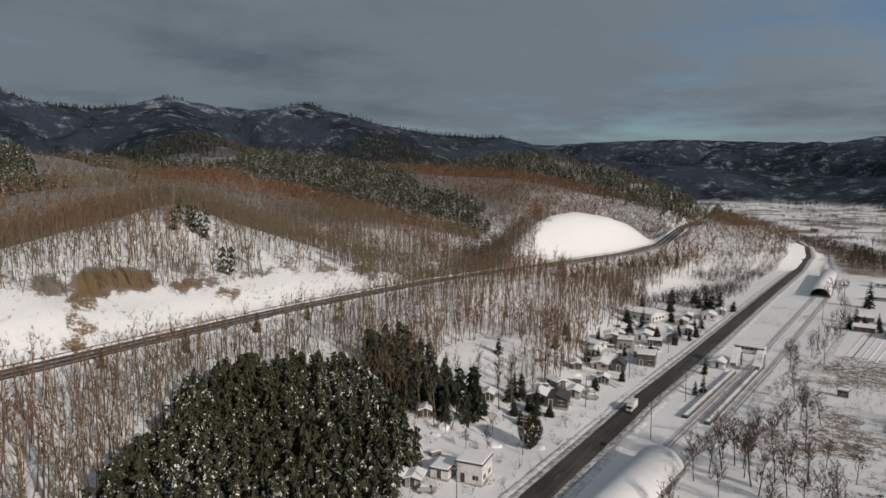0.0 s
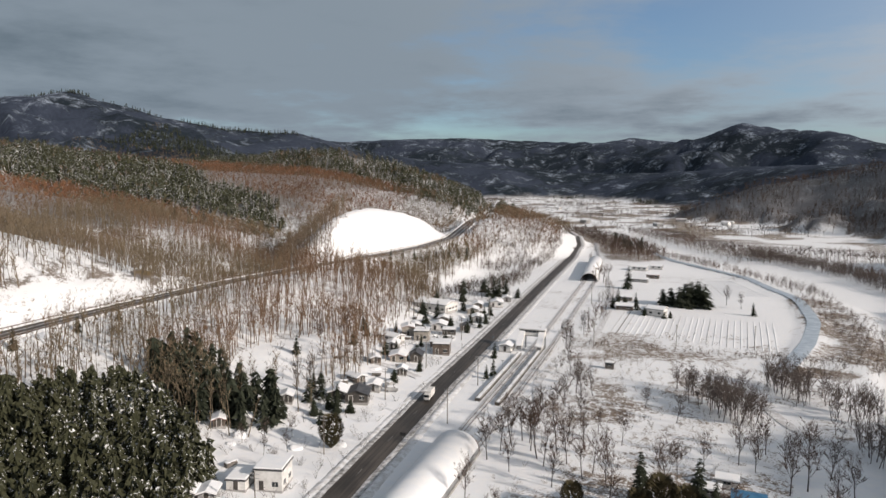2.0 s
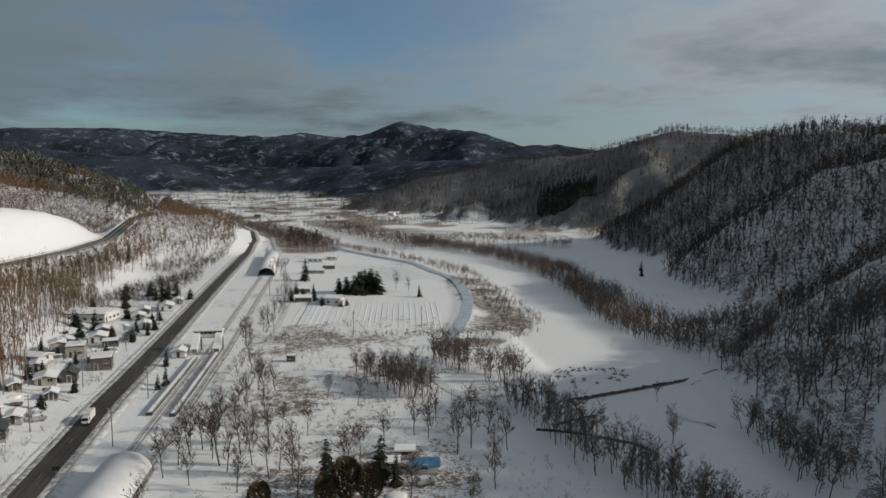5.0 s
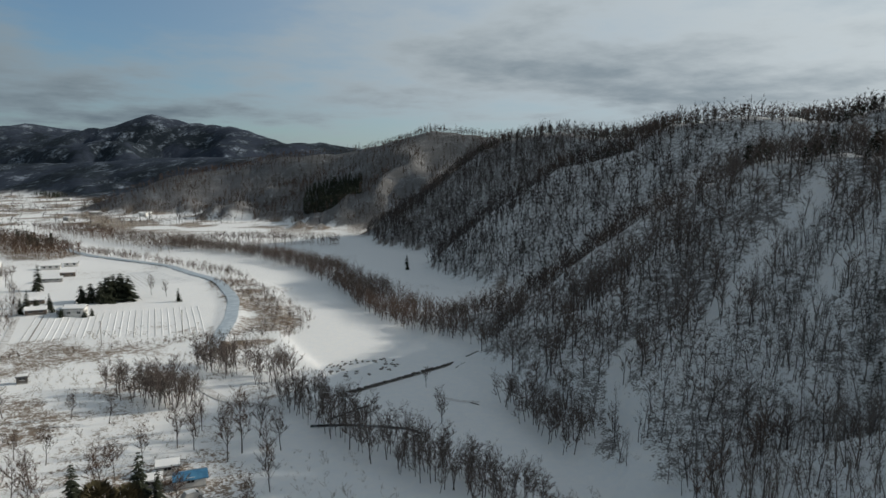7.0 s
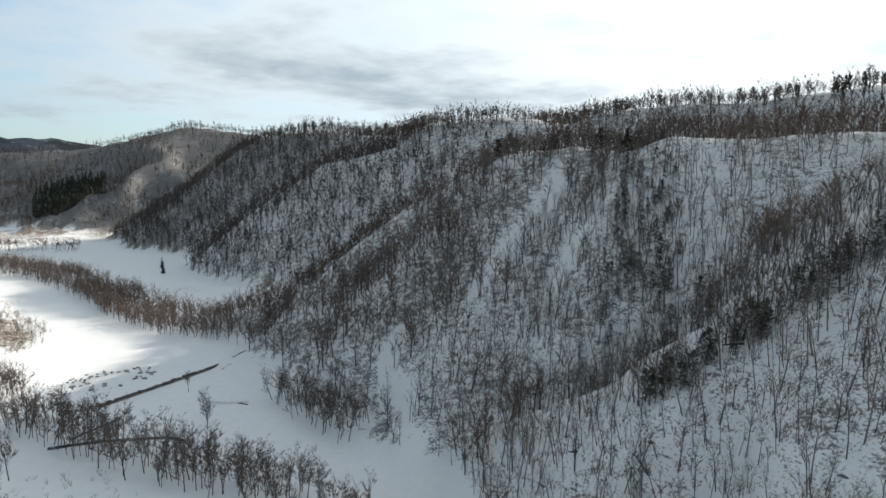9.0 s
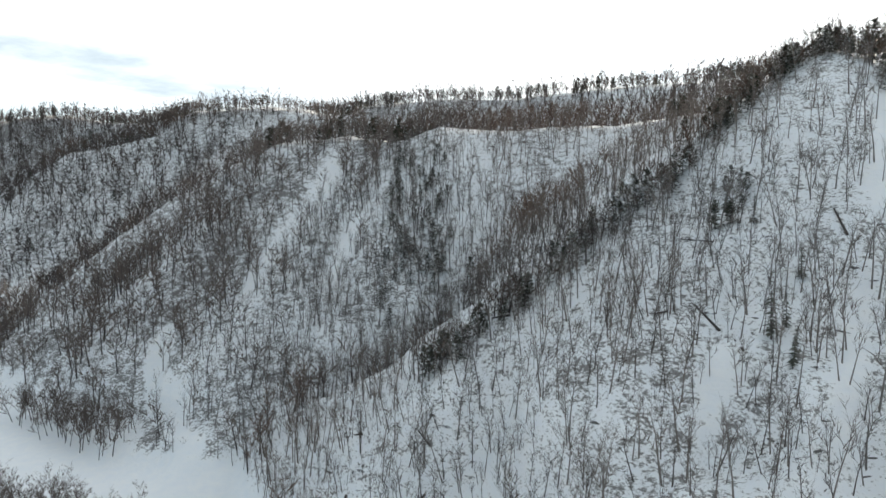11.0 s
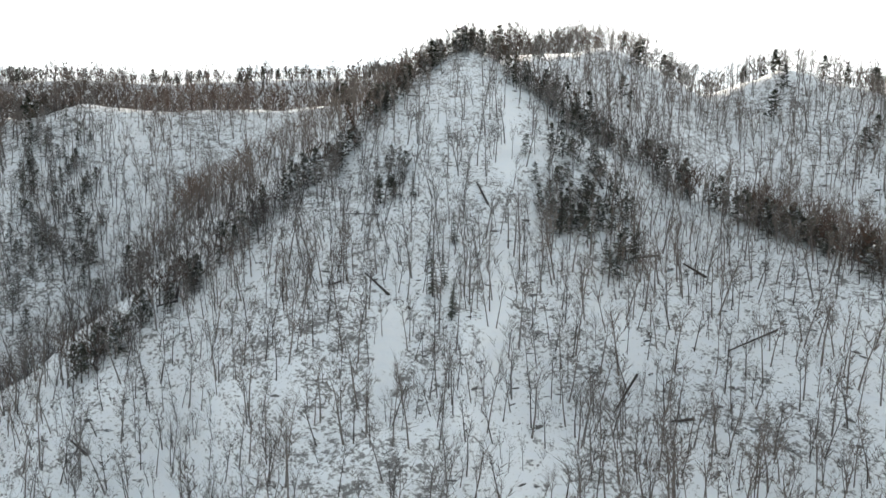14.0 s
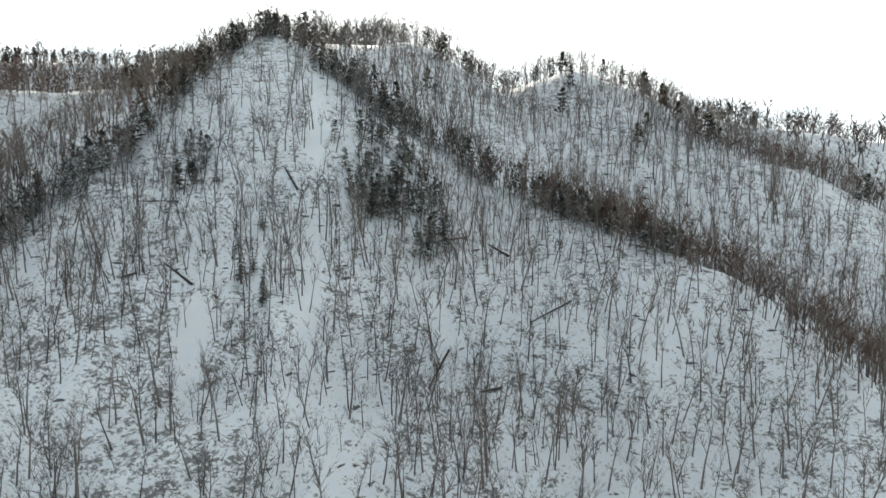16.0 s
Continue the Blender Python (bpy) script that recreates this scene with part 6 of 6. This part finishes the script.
def stones(cx, cy, rx, ry, count, seed):
    rnd = random.Random(seed)
    root = base("rubble", cx, cy, land1(cx, cy), 0, "ring of snow-dusted rubble on the river flat", "stones")
    proto = None
    for i in range(count):
        a = rnd.uniform(0, 6.28)
        f = math.sqrt(rnd.uniform(0.25, 1))
        x, y, s = math.cos(a) * rx * f, math.sin(a) * ry * f, rnd.uniform(0.25, 0.7)
        if proto is None:
            bm = bmesh.new()
            bmesh.ops.create_icosphere(bm, subdivisions=1, radius=1.0)
            for v in bm.verts:
                v.co *= rnd.uniform(0.7, 1.15)
            proto = ob = part("stone", bm, SOIL, root)
        else:
            ob = new("stone", proto.data)
            ob.parent = root
        ob.location = (x, y, 0.15)
        ob.scale, ob.rotation_euler = (s * 1.5, s, s * 0.7), (0, 0, a * 3)


stones(92, 207, 13, 10, 60, 8)


def woodpile(x, y, turn, n, label):
    root = base("woodpile", x, y, land1(x, y), turn, label, "woodpile", "woodpiles")
    log = None
    for i in range(n):
        for k in range(3):
            if log is None:
                log = ob = part("log", rod(bmesh.new(), (0, -0.6, 0), (0, 0.6, 0), 0.17, sides=7), WOODPOLE, root)
            else:
                ob = new("log", log.data)
                ob.parent = root
            ob.location = (i * 0.35 + (k % 2) * 0.17, 0, 0.17 + k * 0.3)
    part("snow_cap", boxes((-0.2, n * 0.35, -0.65, 0.65, 1.0, 1.25), bevel=0.1), SNOW, root, "snow on the pile")


def snow_mound(x, y, r, h, seed):
    rnd = random.Random(seed)
    bm = bmesh.new()
    bmesh.ops.create_icosphere(bm, subdivisions=3, radius=1.0)
    for v in bm.verts:
        n = noise.noise(v.co * 1.7 + Vector((seed, 0, 0))) * 0.35
        v.co = Vector((v.co.x * r * (1 + n), v.co.y * r * 0.8 * (1 + n), v.co.z * h * (1 + n)))
    ob = part("snow_mound", bm, SNOW, None, smooth=True)
    ob.location = (x, y, land1(x, y) - 0.1)
    tagged(ob, "rounded heap of shovelled snow in the village", "snow heap", "snow heaps")


rnd = random.Random(21)
for x, y, k in ((-76, 132, 20), (-84, 127, 70), (-78, 200, 10), (-83, 186, 30), (-85, 252, 5), (-92, 286, 80), (-75, 214, 0), (-69, 320, 20)):
    woodpile(x, y, k, rnd.randint(5, 9), "stacked firewood capped with snow")
for i in range(34):
    side = rnd.random()
    x, y = (rnd.uniform(-92, -64), rnd.uniform(110, 345)) if side < 0.8 else (rnd.uniform(12, 34), rnd.uniform(128, 152))
    r, h = rnd.uniform(0.8, 2.4), rnd.uniform(0.5, 1.3)
    if all(math.hypot(x - a, y - b) > size * 0.75 + r for a, b, size in HOMES):
        snow_mound(x, y, r, h, i)


# ---- fields ----
def field(corners, rows, label):
    """A snow field with raised bed rows."""
    a, b, c, d = [np.array(p, float) for p in corners]
    root = base("field", *((a + c) / 2), land1(*((a + c) / 2)), 0, label, "field", kind="structure")
    ox, oy, oz = root.location
    rnd = random.Random(rows)
    for i in range(rows):
        t = (i + 0.5) / rows
        p, q = a + (d - a) * t, b + (c - b) * t
        n = 14
        bm = bmesh.new()
        prev = None
        w = rnd.uniform(0.18, 0.34)
        across = (d - a) / np.linalg.norm(d - a) * w
        run = p[None] + (q - p)[None] * (0.02 + 0.96 * np.arange(n + 1) / n)[:, None]
        for m, z in zip(run, land(run[:, 0], run[:, 1]) - oz):
            ring = [bm.verts.new((m[0] - ox + across[0] * s, m[1] - oy + across[1] * s, z + h)) for s, h in ((-1, 0.02), (-0.4, 0.13), (0.4, 0.13), (1, 0.02))]
            if prev:
                for j in range(3):
                    bm.faces.new((prev[j], prev[j + 1], ring[j + 1], ring[j]))
            prev = ring
        bmesh.ops.recalc_face_normals(bm, faces=bm.faces)
        part("row", bm, SOIL if rnd.random() < 0.08 else (TROD if rnd.random() < 0.3 else SNOW), root)


field([(-8, 293), (-2, 345), (66, 336), (57, 276)], 26, "snow-covered field with parallel bed rows")
field([(30, 400), (34, 470), (66, 474), (78, 410)], 18, "snowy field with ploughed rows by the dyke")


# ---- single trees ----
def tree_thing(shape, scale, x, y, mats, name, label, group=""):
    v, f, m = shape.arrays()
    root = base(name, x, y, land1(x, y) - 0.1, 0, label, "tree", group)
    for k, (nm, mat) in enumerate((("trunk", mats[0]), ("crown", mats[1]))):
        used = f[m == k]
        ids, flat_ids = np.unique(used, return_inverse=True)
        ob = new(nm, mesh_of(nm, v[ids] * scale, flat_ids.reshape(-1, 3), [mat]))
        ob.parent = root
    return root


def plant(protos, spots, seed):
    """Copies of the trees at x, y, height; each model itself takes the last place that falls to it."""
    rnd = random.Random(seed)
    xy = np.array([q[:2] for q in spots], float)
    ground = land(xy[:, 0], xy[:, 1])
    last = {}
    for i, (x, y, s) in enumerate(spots):
        m = pose(x, y, ground[i] - 0.1, rnd.uniform(-3, 3), rnd.uniform(-3, 3), rnd.uniform(0, 360)) @ Matrix.Scale(s, 4)
        src = protos[i % len(protos)]
        if src in last:
            copy_thing(src, last[src])
        last[src] = m
    for src, m in last.items():
        src.matrix_world = m


single = [tree_thing(bare_tree(500 + i, 1.0, 14, 10, 5, 0.28 + 0.02 * i, 2, 0.0125, fine=2.6, low=0.24, rise=(1.2, 2.8)), 1.28, 0, 0, [BARK, TWIG_BROWN], "bare_tree",
                     "tall leafless tree standing in the snow", "single bare trees") for i in range(5)]
plant(single, [(-26, 160, 11), (-24, 164, 10), (-19, 154, 12), (-21, 158, 9), (-15, 159, 10), (-13, 166, 8), (-9, 164, 9), (-30, 150, 9), (-28, 156, 8),
               (38, 153, 11), (40, 142, 9), (33, 171, 8), (9, 143, 10), (36, 164, 7), (29, 160, 7), (-6, 150, 8), (-3, 158, 7), (0, 168, 7), (44, 160, 8),
               (-12, 200, 9), (-9, 205, 8), (-14, 206, 8), (-18, 180, 8), (-22, 175, 9), (-11, 184, 7), (14, 188, 7), (6, 196, 6), (20, 214, 7), (34, 214, 7),
               (50, 377, 8), (56, 368, 7), (-15, 438, 10), (-12, 446, 9), (-18, 452, 9), (-20, 430, 8), (-17, 224, 9), (-20, 250, 10), (-22, 262, 9),
               (-17, 286, 8), (-24, 145, 7), (-2, 132, 9), (-14, 140, 8), (20, 130, 8), (-102, 212, 8), (-92, 175, 7), (-95, 168, 8), (-90, 180, 8),
               (-100, 232, 9), (-84, 205, 6), (-79, 148, 5), (-84, 143, 5), (-76, 140, 5), (-80, 136, 4), (-88, 140, 4), (-74, 130, 4),
               (90, 152, 7), (88, 149, 6), (100, 178, 5), (-22, 163, 9), (-27, 166, 8), (-17, 150, 9), (-12, 153, 9), (-8, 146, 8), (-3, 146, 8), (26, 163, 9), (31, 168, 8),
               (34, 150, 10), (12, 152, 7), (18, 158, 7), (-16, 192, 8), (-14, 214, 7), (-6, 174, 6), (42, 170, 7), (46, 150, 8), (38, 132, 8), (30, 122, 8), (-30, 128, 8), (-22, 118, 7)], 4)
evergreen = [tree_thing(fir(520 + i, 1.0, 17, 7, 0.20 + 0.02 * i), 1, 0, 0, [BARK, NEEDLE_DARK], "conifer",
                        "dark green conifer with drooping snow-dusted boughs", "single conifers") for i in range(4)]
plant(evergreen, [(4, 139, 11), (15, 139, 11), (18, 137, 7), (-85, 169, 8), (-83, 173, 8.5), (-78, 173, 6), (-86, 174, 7),
                  (-84, 297, 9), (-101, 249, 9), (-65, 276, 6.5), (-62, 287, 6), (-63, 315, 7), (-65, 311, 6), (-69, 367, 13), (-72, 371, 12), (-66, 372, 11),
                  (-74, 365, 10), (-108, 350, 9), (0, 419, 15), (-5, 367, 9), (4, 359, 8), (-7, 352, 8), (5, 350, 7), (59, 351, 7), (-42, 217, 6.5), (-43.5, 213, 5),
                  (-46, 239, 6), (-96, 240, 7), (-92, 262, 6), (-70, 248, 5), (-76, 246, 5), (-81, 232, 5), (-88, 320, 8), (-67, 292, 6), (-105, 200, 7),
                  (-138, 372, 7), (-139, 385, 8), (-135, 396, 7), (-131, 408, 8), (-127, 420, 8), (-124, 434, 9), (-119, 448, 9), (-116, 462, 8), (-114, 480, 9), (-136, 378, 6), (-128, 414, 6),
                  (-121, 441, 7), (-112, 470, 7),
                  (-163, 95, 6), (-163, 120, 7), (-165, 148, 7), (-166, 172, 6), (-166, 190, 6), (222, 420, 8), (212, 400, 7), (160, 520, 9)], 5)
slender = [tree_thing(fir(560 + i, 1.0, 15, 6, 0.12, 0.5, 0.03), 1, 0, 0, [BARK, NEEDLE_GREY], "spruce",
                      "slender dark spruce on the snowy slope", "slender spruces") for i in range(2)]
plant(slender, [(96, -4, 9), (91, -6, 5.5), (111, -9, 6), (93, -6.5, 5), (99, -6, 6), (130, 1, 6), (121, -3, 6)], 8)
pine = [tree_thing(fir(540 + i, 1.0, 13, 9, 0.36, 0.45, 0.10), 1, 0, 0, [BARK, NEEDLE_DARK], "pine",
                   "broad dark pine standing among snowy gardens", "broad pines") for i in range(3)]
GARDEN_PINES = [(-88, 183, 4), (-70, 198, 4.5), (-66, 212, 4), (-83, 226, 5), (-74, 234, 4), (-69, 256, 4.5), (-82, 268, 5), (-75, 286, 5), (-61, 296, 5), (-86, 285, 5.5), (-70, 308, 5),
                (-78, 322, 6), (-68, 346, 6), (-58, 366, 6), (-95, 225, 5), (-92, 300, 7), (-76, 158, 4), (-86, 156, 5), (-80, 162, 4.5), (-94, 330, 7), (-84, 345, 8), (-80, 380, 8), (-90, 372, 9)]
plant(pine, [(30, 365, 13), (34, 366, 14), (26, 364, 11), (22, 367, 10), (38, 364, 13), (32, 371, 13), (18, 368, 9), (36, 369, 13), (28, 369, 12), (-78, 168, 5), (-75, 166, 4.5), (-72, 168, 4),
             (8, 337, 4), (20, 335, 3.5), (17, 333, 3.5), (10, 347, 4), (-1, 356, 6)] + GARDEN_PINES, 6)


def round_cedar(x, y, size, label):
    rnd = random.Random(int(x * 3 + y))
    s = Shape()
    s.put(*tube([(0, 0, -0.3), (0, 0, 3)], [0.3, 0.2], 6), 0)
    for i in range(900):
        t = rnd.random() ** 0.8
        z = 0.4 + 7.6 * t
        r = 2.9 * math.sin(math.pi * min(1, 0.12 + 0.88 * (1 - t))) ** 0.6 * rnd.uniform(0.82, 1.05)
        a = rnd.uniform(0, 6.283)
        c = np.array([math.cos(a) * r, math.sin(a) * r, z])
        u = np.array([math.cos(a), math.sin(a), 1.1]) * rnd.uniform(0.3, 0.55)
        w = np.array([-math.sin(a), math.cos(a), rnd.uniform(-0.3, 0.3)]) * rnd.uniform(0.18, 0.3)
        s.put([c - w - u * 0.5, c + w - u * 0.5, c + u], [(0, 1, 2)], 1)
    return tree_thing(s, size, x, y, [BARK, CEDAR], "clipped_cedar", label)


CEDAR = needle_material("brownish_needles", (0.030, 0.028, 0.016), (0.085, 0.07, 0.035), -0.3)
round_cedar(-67.5, 146, 1.0, "dense rounded brown-green cedar beside the highway")
for x, y, k in ((7.5, 131.5, 1.05), (12, 130, 0.95), (3.5, 129, 0.8), (-9, 130, 0.75)):
    round_cedar(x, y, k, "broad dark cedar crowding the farmyard conifers")


def fallen_log(x, y, length, thick, turn):
    """A dead trunk lying on the slope, with stubs of its limbs."""
    rnd = random.Random(int(x * 31 + y * 17))
    dx, dy = math.cos(math.radians(turn)) * length / 2, math.sin(math.radians(turn)) * length / 2
    a = Vector((x - dx, y - dy, land1(x - dx, y - dy) + thick * 0.6))
    b = Vector((x + dx, y + dy, land1(x + dx, y + dy) + thick * 0.6))
    root = base("fallen_log", x, y, land1(x, y), 0, "dark fallen trunk lying in the snow on the slope", "log", "fallen logs")
    o = Vector((x, y, land1(x, y)))
    part("trunk", rod(bmesh.new(), a - o, b - o, thick, thick * 0.55, 7), BARK, root)
    for k in range(2):
        p = a.lerp(b, rnd.uniform(0.4, 0.9)) - o
        q = p + Vector((rnd.uniform(-0.6, 0.6), rnd.uniform(-0.6, 0.6), rnd.uniform(0.4, 1.0)))
        part("limb", rod(bmesh.new(), p, q, thick * 0.35, thick * 0.15, 5), BARK, root)


rnd = random.Random(77)
for i in range(26):
    fallen_log(rnd.uniform(84, 128), rnd.uniform(-52, 62), rnd.uniform(3, 7.5), rnd.uniform(0.13, 0.24), rnd.uniform(0, 180))
for x, y, k in ((88, 146, 30), (104, 158, 110), (86, 120, 60), (120, 190, 15)):
    fallen_log(x, y, rnd.uniform(2.5, 4.5), 0.16, k)
